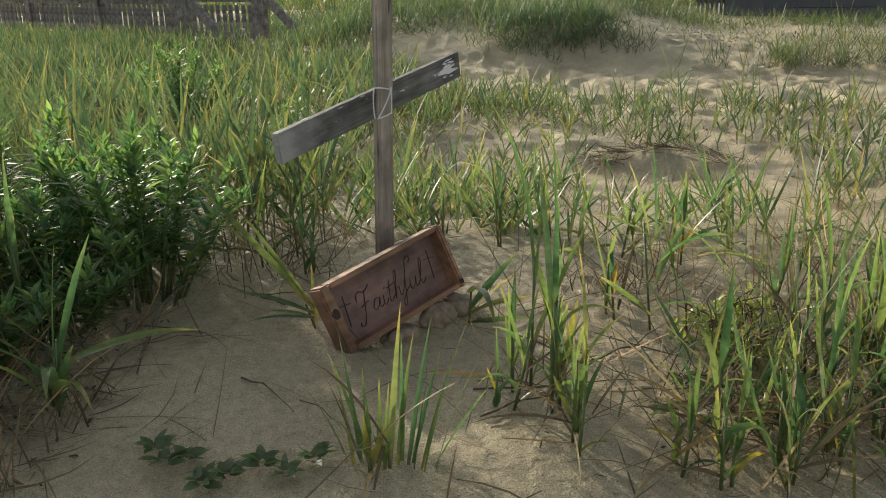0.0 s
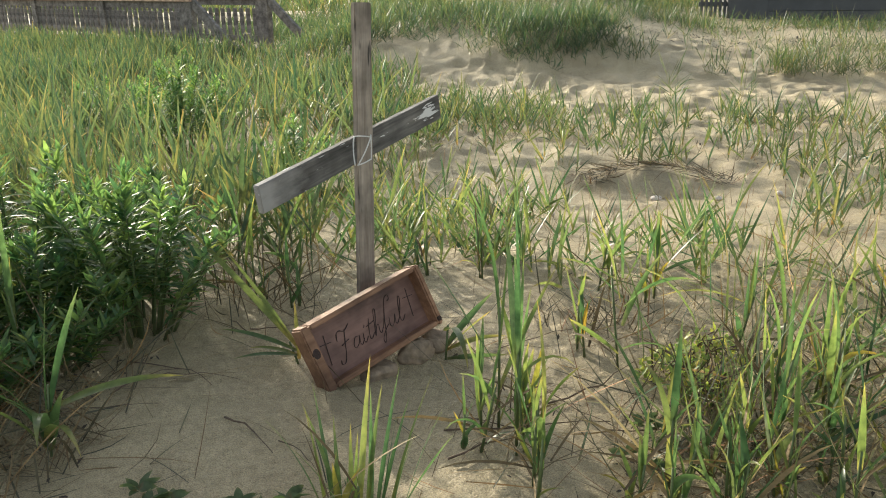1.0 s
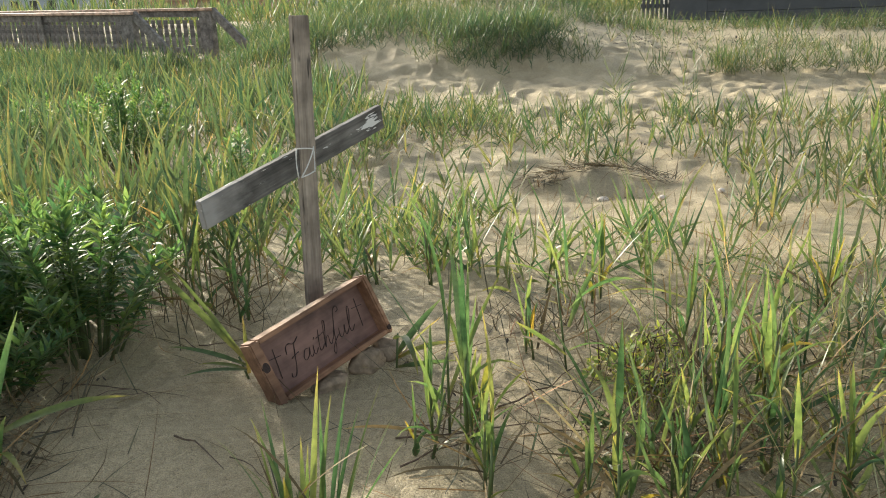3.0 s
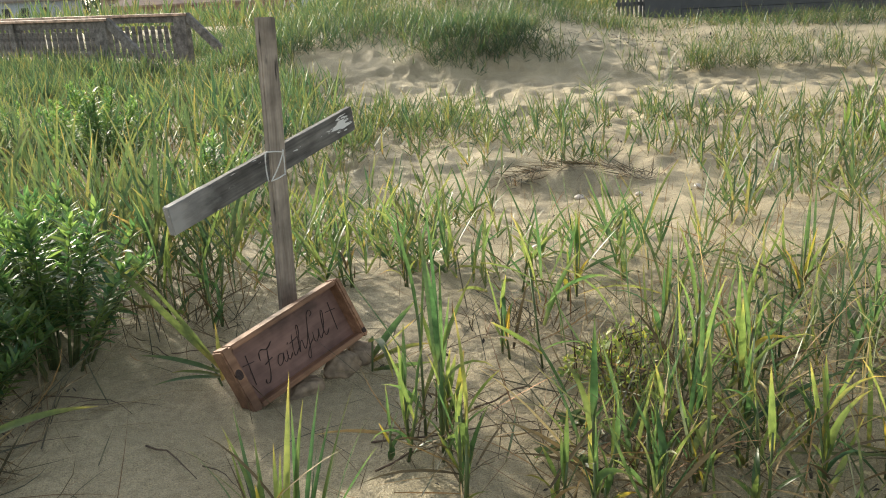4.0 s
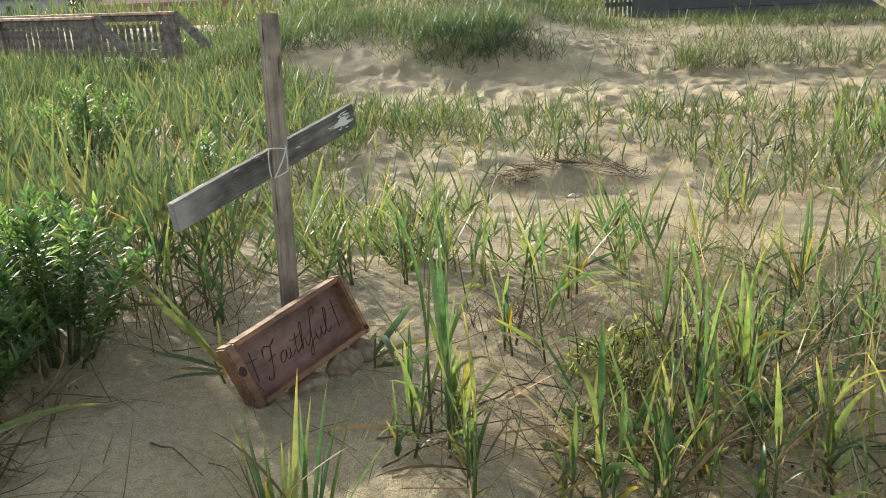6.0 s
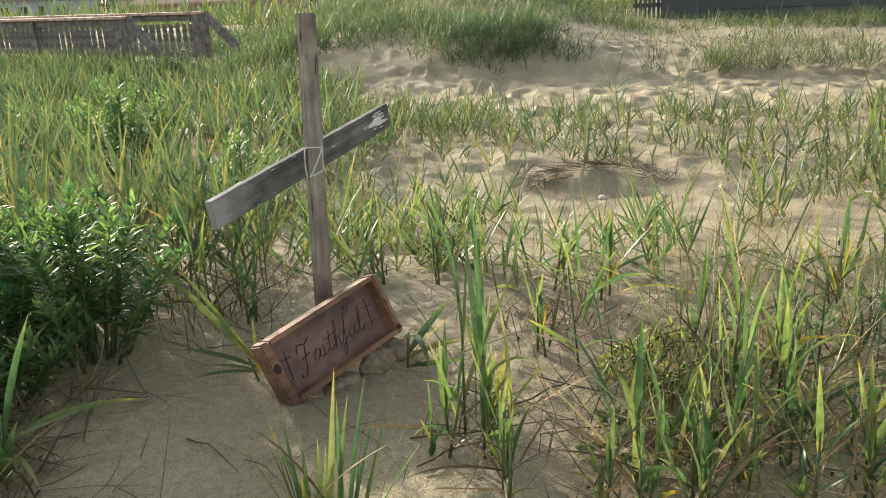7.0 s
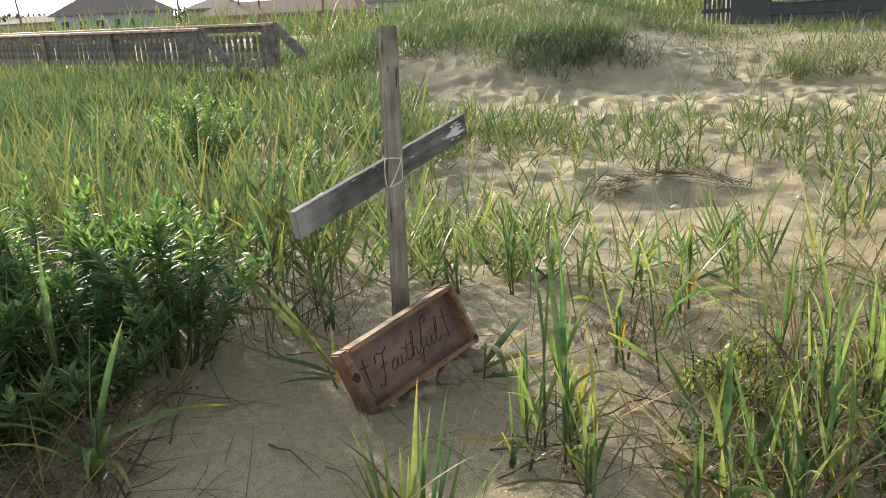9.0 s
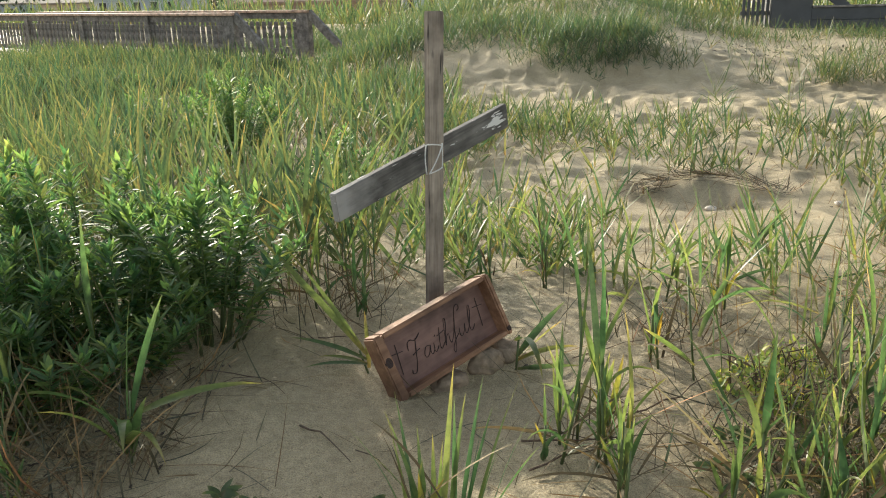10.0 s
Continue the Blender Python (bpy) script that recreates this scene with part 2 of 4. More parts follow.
def pale_end_mask(n, l):
    """Wood bleached and sand-worn towards one end of the crossbar."""
    tc = n.new("ShaderNodeTexCoord")
    sep = n.new("ShaderNodeSeparateXYZ")
    l.new(tc.outputs["Object"], sep.inputs[0])
    along = n.new("ShaderNodeMath")
    along.operation = "MULTIPLY_ADD"
    along.inputs[1].default_value, along.inputs[2].default_value = -5.0, -1.05
    l.new(sep.outputs["X"], along.inputs[0])
    ragged = noise_node(n, l, 14, 5, (1, 1, 2.5))
    plus = n.new("ShaderNodeMath")
    l.new(along.outputs[0], plus.inputs[0])
    l.new(ragged.outputs["Fac"], plus.inputs[1])
    r = ramp(n, [(0.3, (0, 0, 0)), (0.85, (0.85, 0.85, 0.85))])
    l.new(plus.outputs[0], r.inputs[0])
    return r.outputs[0]


def crack_mask(n, l):
    """Dark splits running along the grain."""
    streak = noise_node(n, l, 1.0, 3, (70, 70, 9), 0.5)
    r = ramp(n, [(0.67, (0, 0, 0)), (0.74, (1, 1, 1))])
    l.new(streak.outputs["Fac"], r.inputs[0])
    return r.outputs[0]


POST_WOOD = wood_material("weathered_post_wood", (0.15, 0.12, 0.092), (0.42, 0.355, 0.29), 2, stain=[((0.035, 0.028, 0.022), crack_mask)])
BAR_WOOD = wood_material("weathered_bar_wood", (0.035, 0.033, 0.03), (0.2, 0.185, 0.17), 0, stain=[((0.33, 0.31, 0.285), pale_end_mask), ((0.62, 0.6, 0.57), paint_mask)])
TRAY_WOOD = wood_material("brown_stained_wood", (0.17, 0.078, 0.04), (0.36, 0.2, 0.115), 0, 0.8, 0.75)
PANEL_WOOD = wood_material("reddish_panel_wood", (0.15, 0.08, 0.06), (0.25, 0.142, 0.11), 0, 0.7, 0.7)
INK = plain("burnt_lettering", (0.035, 0.02, 0.016), 0.8, 0.2, 200)
KNOT = plain("dark_wood_knot", (0.035, 0.016, 0.01), 0.7, 0.4, 300)
CORD = plain("white_cotton_cord", (0.62, 0.6, 0.56), 0.9, 0.15, 400)
STONE = plain("brown_stone", (0.26, 0.19, 0.125), 0.8, 0.5, 38)
DECK = wood_material("grey_decking", (0.13, 0.115, 0.10), (0.27, 0.245, 0.22), 0, 0.4, 0.8)
CAP = wood_material("reddish_rail_cap", (0.42, 0.25, 0.16), (0.62, 0.42, 0.3), 0, 0.4, 0.5)
HOUSE_WALL = plain("grey_blue_siding", (0.34, 0.38, 0.42), 0.8, 0.08, 0.6)
HOUSE_TAN = plain("tan_siding", (0.45, 0.36, 0.28), 0.8, 0.08, 0.6)
ROOF = plain("brown_shingle", (0.20, 0.165, 0.14), 0.9, 0.15, 1.5)
ROOF_RED = plain("red_brown_shingle", (0.30, 0.2, 0.16), 0.9, 0.12, 1.2)
DARK_SIDING = plain("dark_grey_siding", (0.07, 0.07, 0.07), 0.75, 0.15, 4)
PALE_TRIM = plain("pale_grey_trim", (0.42, 0.43, 0.42), 0.6, 0.1, 8)
WINDOW_GLASS = plain("dark_window_glass", (0.03, 0.035, 0.04), 0.12, 0.1, 1)
TREE_LEAF = plain("far_tree_leaf", (0.05, 0.075, 0.03), 0.8, 0.4, 2)
SHELL = plain("pale_shell", (0.6, 0.52, 0.44), 0.5, 0.15, 80)
LITTER = plain("dark_plant_litter", (0.045, 0.033, 0.022), 0.9, 0.4, 40)


# ---- ground ----
def spaced(near_lo, near_hi, step, far_lo, far_hi, growth=1.18):
    mid = list(np.arange(near_lo, near_hi + 1e-6, step))
    s, v, up = step, near_hi, []
    while v < far_hi:
        s *= growth
        v += s
        up.append(v)
    s, v, down = step, near_lo, []
    while v > far_lo:
        s *= growth
        v -= s
        down.append(v)
    return np.array(down[::-1] + mid + up)


def build_ground():
    xs = np.concatenate([spaced(-2.2, -0.9, 0.026, -900, -0.9), np.arange(-0.89, 1.2, 0.012), spaced(1.21, 4.6, 0.026, 1.21, 900)])
    ys = np.concatenate([spaced(1.25, 2.5, 0.012, -60, 2.5), np.arange(2.52, 5.4, 0.022), spaced(5.45, 12.5, 0.042, 5.45, 1500)])
    xs, ys = np.unique(np.round(xs, 4)), np.unique(np.round(ys, 4))
    ys = ys[np.concatenate([[True], np.diff(ys) > 0.009])]
    xs = xs[np.concatenate([[True], np.diff(xs) > 0.009])]
    X, Y = np.meshgrid(xs, ys)
    Z = ground_height(X, Y)
    rng = np.random.default_rng(5)
    # wind ripples and scuffed sand close by
    scuff = np.clip((13 - Y) / 3, 0, 1) * np.clip((Y - 3.0) / 0.8, 0, 1)
    Z += 0.014 * scuff * bumps(X, Y, 0.2, 31, 3) + 0.008 * scuff * bumps(X, Y * 1.4, 0.09, 35, 2)
    smooth = np.clip((3.2 - Y) / 0.6, 0, 1)
    Z += 0.006 * smooth * bumps(X, Y, 0.09, 41, 3) + (0.006 + 0.004 * np.clip((Y - 1.85) / 0.3, 0, 1)) * smooth * bumps(X, Y, 0.03, 45, 2)
    # trodden hollows on the bare sand
    for i in range(3600):
        cx, cy = rng.uniform(-1.4, 6.0), rng.uniform(6.4, 10.3)
        rx, ry, deep = rng.uniform(0.04, 0.095), rng.uniform(0.04, 0.085), rng.uniform(0.006, 0.02)
        if i % 4 == 0:
            cx, cy, deep = rng.uniform(-0.6, 3.4), rng.uniform(3.1, 6.6), deep * 0.7
        elif i % 7 == 0:
            cx, cy, deep = rng.uniform(1.2, 5.5), rng.uniform(10.2, 12.6), deep * 0.7
        i0, i1 = np.searchsorted(ys, (cy - 3 * ry, cy + 3 * ry))
        j0, j1 = np.searchsorted(xs, (cx - 3 * rx, cx + 3 * rx))
        r2 = ((X[i0:i1, j0:j1] - cx) / rx) ** 2 + ((Y[i0:i1, j0:j1] - cy) / ry) ** 2
        Z[i0:i1, j0:j1] += deep * (0.55 * r2 - 1) * np.exp(-r2)
    trod = np.clip((Y - 6.2) / 0.6, 0, 1) * np.clip((10.6 - Y) / 0.5, 0, 1) * np.clip((X + 2.0) / 0.8, 0, 1)
    Z -= 0.062 * trod * np.abs(bumps(X, Y * 0.8, 0.19, 55, 1) * 1.75) + 0.022 * trod * np.abs(bumps(X, Y * 0.9, 0.36, 59, 1) * 1.75) - 0.015 * trod
    some = np.clip((Y - 3.2) / 0.6, 0, 1) * np.clip((6.6 - Y) / 0.5, 0, 1) + np.clip((Y - 10.4) / 0.4, 0, 1) * np.clip((13 - Y) / 0.5, 0, 1)
    Z -= 0.04 * some * np.abs(bumps(X, Y * 0.9, 0.22, 57, 1) * 1.75)
    rows, cols = X.shape
    verts = np.stack([X, Y, Z], -1).reshape(-1, 3)
    a = (np.arange(rows - 1)[:, None] * cols + np.arange(cols - 1)).reshape(-1)
    quads = np.stack([a, a + 1, a + cols + 1, a + cols], 1)
    me = bpy.data.meshes.new("ground")
    me.from_pydata(verts, [], quads)
    me.polygons.foreach_set("use_smooth", np.ones(len(quads), bool))
    ob = mesh_part("ground", me, SAND)
    return tagged(ob, "pale tan beach sand, rippled and trodden", "sand", kind="structure")


build_ground()


# ---- leaves ----
def blades_mesh(name, P, az, inc, bend, length, width, seg=5, fold=0.25, twist=None):
    """Many leaves in one mesh: each starts at P, leaves the upright by inc, arches over by bend, and tapers."""
    n = len(P)
    s = np.linspace(0, 1, seg + 1)
    ang = inc[:, None] + bend[:, None] * s[None] ** 1.6
    step = (length / seg)[:, None]
    mid_ang = 0.5 * (ang[:, 1:] + ang[:, :-1])
    out = np.concatenate([np.zeros((n, 1)), np.cumsum(np.sin(mid_ang) * step, 1)], 1)
    up = np.concatenate([np.zeros((n, 1)), np.cumsum(np.cos(mid_ang) * step, 1)], 1)
    ca, sa = np.cos(az)[:, None], np.sin(az)[:, None]
    C = np.stack([P[:, :1] + out * ca, P[:, 1:2] + out * sa, P[:, 2:3] + up], -1)
    tw = np.zeros((n, 1)) if twist is None else twist[:, None] * (0.4 + s[None])
    nx, ny, nz = -np.cos(ang) * ca, -np.cos(ang) * sa, np.sin(ang)
    side = np.stack([-sa * np.cos(tw) + nx * np.sin(tw), ca * np.cos(tw) + ny * np.sin(tw), nz * np.sin(tw) + 0 * ca], -1)
    norm = np.stack([nx * np.cos(tw) + sa * np.sin(tw), ny * np.cos(tw) - ca * np.sin(tw), nz * np.cos(tw)], -1)
    w = (np.minimum(1, 0.55 + 1.6 * s) * (1 - s ** 2.4) + 0.02)[None] * width[:, None] * 0.5
    w = w[..., None]
    if fold:
        V = np.stack([C - side * w + norm * w * fold, C, C + side * w + norm * w * fold], 2)
    else:
        V = np.stack([C - side * w, C + side * w], 2)
    k = V.shape[2]
    per = (seg + 1) * k
    V = V.reshape(-1, 3)
    q = []
    for i in range(seg):
        for j in range(k - 1):
            q.append((i * k + j, i * k + j + 1, (i + 1) * k + j + 1, (i + 1) * k + j))
    q = np.array(q)
    F = (np.arange(n)[:, None, None] * per + q[None]).reshape(-1, 4)
    me = bpy.data.meshes.new(name)
    me.from_pydata(V, [], F)
    uv = me.uv_layers.new(name="UVMap")
    tex = np.stack([np.tile(np.linspace(0, 1, k), seg + 1), np.repeat(s, k)], -1)
    uv.data.foreach_set("uv", np.tile(tex, (n, 1))[F.reshape(-1)].astype(np.float32).reshape(-1))
    me.polygons.foreach_set("use_smooth", np.ones(len(F), bool))
    return me


def shoots(rng, xy, height, leaves=(4, 7), leaf=(0.12, 0.24), width=(0.006, 0.011), lean=0.18, spread=0.5, sink=0.01):
    """Leaf and stem numbers for upright shoots standing at xy."""
    n = len(xy)
    z = ground_height(xy[:, 0], xy[:, 1]) - sink
    H = rng.uniform(*height, n) * (1 + 0.4 * bumps(xy[:, 0], xy[:, 1], 0.7, 131, 2)) * np.interp(xy[:, 1], (0, 8.3, 10.3, 10.5, 11), (1, 1, 0.45, 0.55, 1))
    H = np.where(((xy[:, 0] + 5.1) * 0.53 + (xy[:, 1] - 12.8) * 0.85 < 1.6) & (xy[:, 0] < -2.6) & (xy[:, 1] > 10), np.minimum(H, 0.3), H)
    H = np.where((xy[:, 0] > 1.6) & (xy[:, 1] > 12) & (xy[:, 1] < 16), np.minimum(H, 0.12), H)
    steps = (xy[:, 0] > -3.75) & (xy[:, 0] < -2.3) & (xy[:, 1] > 9.2) & (xy[:, 1] < 12.6)
    H = np.where(steps, H * 0.62, H)
    la, li = rng.uniform(0, 6.283, n), np.abs(rng.normal(0, lean, n))
    cnt = rng.integers(leaves[0], leaves[1] + 1, n)
    idx = np.repeat(np.arange(n), cnt)
    order = np.concatenate([np.arange(c) for c in cnt])
    f = (order + 0.6) / cnt[idx]
    at = f * 0.75 * H[idx] * 0.7
    P = np.stack([xy[idx, 0] + np.sin(li[idx]) * np.cos(la[idx]) * at, xy[idx, 1] + np.sin(li[idx]) * np.sin(la[idx]) * at, z[idx] + at * np.cos(li[idx])], -1)
    first = rng.uniform(0, 6.283, n)
    az = first[idx] + order * 3.1416 + rng.normal(0, 0.5, len(idx))
    inc = np.clip((1 - 0.75 * f) * spread + rng.normal(0.06, 0.1, len(idx)), 0.02, 1.3)
    bend = np.clip(rng.gamma(1.5, 0.24, len(idx)), 0, 2.2) * (1.15 - 0.7 * f)
    L = rng.uniform(*leaf, len(idx)) * (0.65 + 0.5 * f) * (H[idx] / np.mean(height)) ** 0.6
    W = rng.uniform(*width, len(idx))
    stem = dict(P=np.stack([xy[:, 0], xy[:, 1], z], -1), az=la, inc=li, bend=0 * li, length=H * 0.75, width=np.full(n, 0.0045))
    return dict(P=P, az=az, inc=inc, bend=bend, length=L, width=W, twist=rng.normal(0, 0.95, len(idx))), stem


def join(*sets):
    keys = ("P", "az", "inc", "bend", "length", "width", "twist")
    return {k: np.concatenate([s[k] if k in s else np.zeros(len(s["az"])) for s in sets]) for k in keys}


def scatter(rng, count, x0, x1, y0, y1, keep=None, clump=0.0, per=1):
    """Places in a rectangle, thinned by keep(x, y) from 0 to 1 and gathered in tufts."""
    xy = np.stack([rng.uniform(x0, x1, count), rng.uniform(y0, y1, count)], -1)
    if keep is not None:
        xy = xy[rng.uniform(0, 1, len(xy)) < keep(xy[:, 0], xy[:, 1])]
    if per > 1:
        xy = np.repeat(xy, per, 0) + rng.normal(0, clump, (len(xy) * per, 2))
    return xy


def clear_of_cross(x, y):
    """No grass grows on the bare patch in front of the cross or through the tray."""
    bare = ((x + 0.22) / 0.36) ** 2 + ((y - 1.68) / 0.32) ** 2 < 1
    bare |= ((x + 0.05) / 0.24) ** 2 + ((y - 1.98) / 0.26) ** 2 < 1
    bare |= ((x - 0.2) / 0.26) ** 2 + ((y - 2.2) / 0.22) ** 2 < 1
    return ~bare


def grass_stuff(name, label, data, mat, seg=5, fold=0.25):
    ob = mesh_part(name, blades_mesh(name, seg=seg, fold=fold, **data), mat)
    return tagged(ob, label, "grass", kind="stuff")


rng = np.random.default_rng(11)


def left_edge(y):
    return np.interp(y, (2.0, 2.6, 3.2, 4, 7, 9, 11, 14), (-0.6, -0.42, -0.4, -0.45, -0.65, -1.05, -2.0, -2.2))


def left_keep(x, y):
    d = np.clip((left_edge(y) - x) / 0.5, 0, 1)
    before_walk = (x + 5.1) * 0.53 + (y - 12.8) * 0.85 < -0.12
    return d * (0.12 + 0.88 * (bumps(x, y, 0.75, 61, 3) > -0.25)) * clear_of_cross(x, y) * (before_walk | (x > -3.3))


xy = np.concatenate([scatter(rng, 700, -3.2, -0.2, 2.2, 4.2, left_keep), scatter(rng, 20, -0.9, -0.36, 2.3, 2.75), scatter(rng, 7, -0.55, -0.27, 2.1, 2.5)])
leaf, stem = shoots(rng, xy, (0.24, 0.38), (4, 7), (0.16, 0.32), (0.007, 0.014), 0.22, 0.8)
grass_stuff("tall_grass", "dense green and yellowish dune grass beside the cross", join(leaf, stem), GRASS)
xy = np.concatenate([scatter(rng, 5600, -10.5, -0.4, 4.0, 15.5, left_keep), scatter(rng, 3200, -8.5, -1.0, 8.5, 14, left_keep)])
half = rng.uniform(0, 1, len(xy)) < 0.36
for some, mat, label in ((half, GRASS, "dense green dune grass running back to the boardwalk"), (~half, GRASS_DARK, "dark green dune grass between the shrubs")):
    leaf, stem = shoots(rng, xy[some], (0.22, 0.38), (4, 6), (0.18, 0.34), (0.010, 0.020), 0.22, 0.75)
    grass_stuff("tall_grass", label, join(leaf, stem), mat, 4, 0)

xy = scatter(rng, 80, -0.45, 0.75, 2.42, 3.4, lambda x, y: clear_of_cross(x, y) * (bumps(x, y, 0.35, 71, 2) > -0.1) * np.clip(1.2 - x, 0.2, 1), 0.05, 2)
leaf, stem = shoots(rng, xy, (0.06, 0.17), (4, 7), (0.1, 0.2), (0.006, 0.012), 0.35, 1.0)
grass_stuff("tuft_grass", "green and straw-yellow grass tufts behind the cross", join(leaf, stem), GRASS_BRIGHT)

xy = scatter(rng, 50, 0.5, 1.9, 1.55, 2.75, lambda x, y: (0.3 + 0.7 * (bumps(x, y, 0.3, 77, 2) > -0.1)) * np.clip((x - 0.35) / 0.3, 0.2, 1), 0.035, 3)
leaf, stem = shoots(rng, xy, (0.06, 0.18), (3, 6), (0.1, 0.22), (0.003, 0.009), 0.3, 0.9)
grass_stuff("tuft_grass", "mixed green and dry grass on the sand", join(leaf, stem), GRASS_BRIGHT)


def field_keep(x, y):
    row = np.interp(y, (3.0, 3.6, 4.6, 5.5, 6.3, 7.0, 7.4), (0.5, 0.4, 0.4, 0.55, 0.9, 0.9, 0.0))
    off_lump = ((x - 0.8) / 0.42) ** 2 + ((y - 3.85) / 0.65) ** 2 > 1
    return row * off_lump * (0.3 + 0.7 * (bumps(x, y, 0.45, 83, 2) > 0.0))


xy = np.concatenate([scatter(rng, 1250, -1.0, 4.8, 3.1, 7.3, field_keep, 0.035, 2), scatter(rng, 230, -1.2, 0.45, 3.3, 8.2, lambda x, y: (x < 0.35 - 0.3 * (y < 4.6)) * (0.35 + 0.65 * (bumps(x, y, 0.4, 85, 2) > 0)), 0.035, 2), scatter(rng, 110, 1.15, 3.3, 2.9, 5.0, lambda x, y: 0.4 + 0.6 * (bumps(x, y, 0.4, 87, 2) > 0), 0.04, 2)])
leaf, stem = shoots(rng, xy, (0.08, 0.23), (3, 6), (0.1, 0.23), (0.006, 0.014), 0.28, 0.85)
grass_stuff("sparse_grass", "sparse green grass shoots standing in bare sand", join(leaf, stem), GRASS, 5, 0.2)


def mound_keep(x, y):
    return np.exp(-(((x - 0.3) / 0.78) ** 2 + ((y - 10.95) / 0.75) ** 2) ** 2)


xy = scatter(rng, 1900, -0.9, 1.5, 9.9, 12.2, mound_keep)
leaf, stem = shoots(rng, xy, (0.16, 0.33), (4, 6), (0.16, 0.3), (0.006, 0.011), 0.45, 1.1)
grass_stuff("mound_grass", "dark green grass mound at the edge of the sand", join(leaf, stem), GRASS_DARK, 4, 0)


def bank_keep(x, y):
    edge = np.interp(x, (-9, -3.4, -2.6, -1.2, 0, 0.9, 1.5, 3.4, 8, 12), (14.8, 14.2, 11.0, 10.9, 11.0, 11.8, 13.4, 13.0, 12.7, 12.7))
    return np.clip((y - edge) / 0.5, 0, 1) * (0.5 + 0.5 * (bumps(x, y, 0.8, 97, 2) > -0.2))


xy = np.concatenate([scatter(rng, 6800, -9, 11, 10.5, 19, bank_keep), scatter(rng, 1500, -3.2, 1.2, 10.7, 13.5, bank_keep), scatter(rng, 900, 1.5, 9, 12.6, 14.2, bank_keep), scatter(rng, 2600, -4, 3, 12.5, 19.5, bank_keep)])
xy = xy[~((xy[:, 0] > 2.4) & (xy[:, 1] > 15.7) & (xy[:, 1] < 17.4)) & ((xy[:, 0] > -3.3) | ((xy[:, 0] + 5.1) * 0.53 + (xy[:, 1] - 12.8) * 0.85 > 1.7))]
shaded = (bumps(xy[:, 0], xy[:, 1], 1.1, 171, 3) > -0.1) & (xy[:, 0] < 1.8)
for some, mat, label in ((~shaded, GRASS, "pale green grass covering the dune bank"), (shaded, GRASS_DARK, "dull green patches of grass on the dune bank")):
    leaf, stem = shoots(rng, xy[some], (0.1, 0.25), (3, 6), (0.12, 0.28), (0.006, 0.012), 0.4, 1.1)
    grass_stuff("bank_grass", label, join(leaf, stem), mat, 3, 0)
xy = scatter(rng, 3600, -28, 24, 18, 42)
leaf, stem = shoots(rng, xy, (0.4, 0.8), (4, 6), (0.4, 0.7), (0.03, 0.05))
grass_stuff("far_grass", "rough grass on the far dunes", join(leaf, stem), GRASS, 3, 0)

xy = scatter(rng, 900, 2.6, 8.5, 9.9, 12.6, lambda x, y: (bumps(x, y, 0.6, 141, 2) > 0.0) * np.clip((x - 2.6) / 1.0, 0.1, 1) * 0.8)
leaf, stem = shoots(rng, xy, (0.06, 0.2), (3, 5), (0.1, 0.2), (0.005, 0.010), 0.4, 1.1)
grass_stuff("slope_grass", "thin patchy grass on the sandy slope", join(leaf, stem), GRASS, 3, 0)
xy = scatter(rng, 1500, -6.0, -1.6, 12.6, 19, lambda x, y: (x + 5.1) * 0.53 + (y - 12.8) * 0.85 > 1.8)
leaf, stem = shoots(rng, xy, (0.25, 0.45), (4, 6), (0.2, 0.34), (0.009, 0.015), 0.3, 0.9)
grass_stuff("bank_grass", "tall bluish-green grass beyond the boardwalk steps", join(leaf, stem), GRASS_DARK, 3, 0)


def tangle_keep(x, y):
    """Thick towards the right, with two bare gaps of sand."""
    gap = ((x - 0.42) / 0.15) ** 2 + ((y - 1.75) / 0.13) ** 2 < 1
    gap |= ((x - 1.0) / 0.12) ** 2 + ((y - 1.76) / 0.08) ** 2 < 1
    gap |= ((x - 0.38) / 0.16) ** 2 + ((y - 2.1) / 0.1) ** 2 < 1
    return np.clip((x - 0.36) / 0.3, 0.12, 1) * (0.25 + 0.75 * (bumps(x, y, 0.22, 151, 2) > -0.1)) * np.where(gap, 0.12, 1.0) * np.interp(y, (2.0, 2.15), (1, 0.45))


for count, mat, size, wide, label in ((800, GRASS, (0.08, 0.3), (0.003, 0.007), "fine wiry green and straw grass on sand"), (420, GRASS_BRIGHT, (0.14, 0.34), (0.005, 0.0105), "narrow bright green grass blades in a tangle"),
                                      (520, GRASS_STRAW, (0.1, 0.3), (0.002, 0.0055), "pale bleached straw caught among the grass")):
    xy = scatter(rng, count, 0.34, 1.7, 1.42, 2.6, tangle_keep)
    n = len(xy)
    fine = dict(P=np.stack([xy[:, 0], xy[:, 1], ground_height(xy[:, 0], xy[:, 1])], -1), az=rng.uniform(0, 6.283, n), inc=rng.uniform(0.05, 1.3, n), bend=rng.normal(0.2, 0.5, n),
                length=rng.uniform(*size, n), width=rng.uniform(*wide, n), twist=rng.normal(0, 0.9, n))
    grass_stuff("wiry_grass", label, fine, mat, 5, 0)

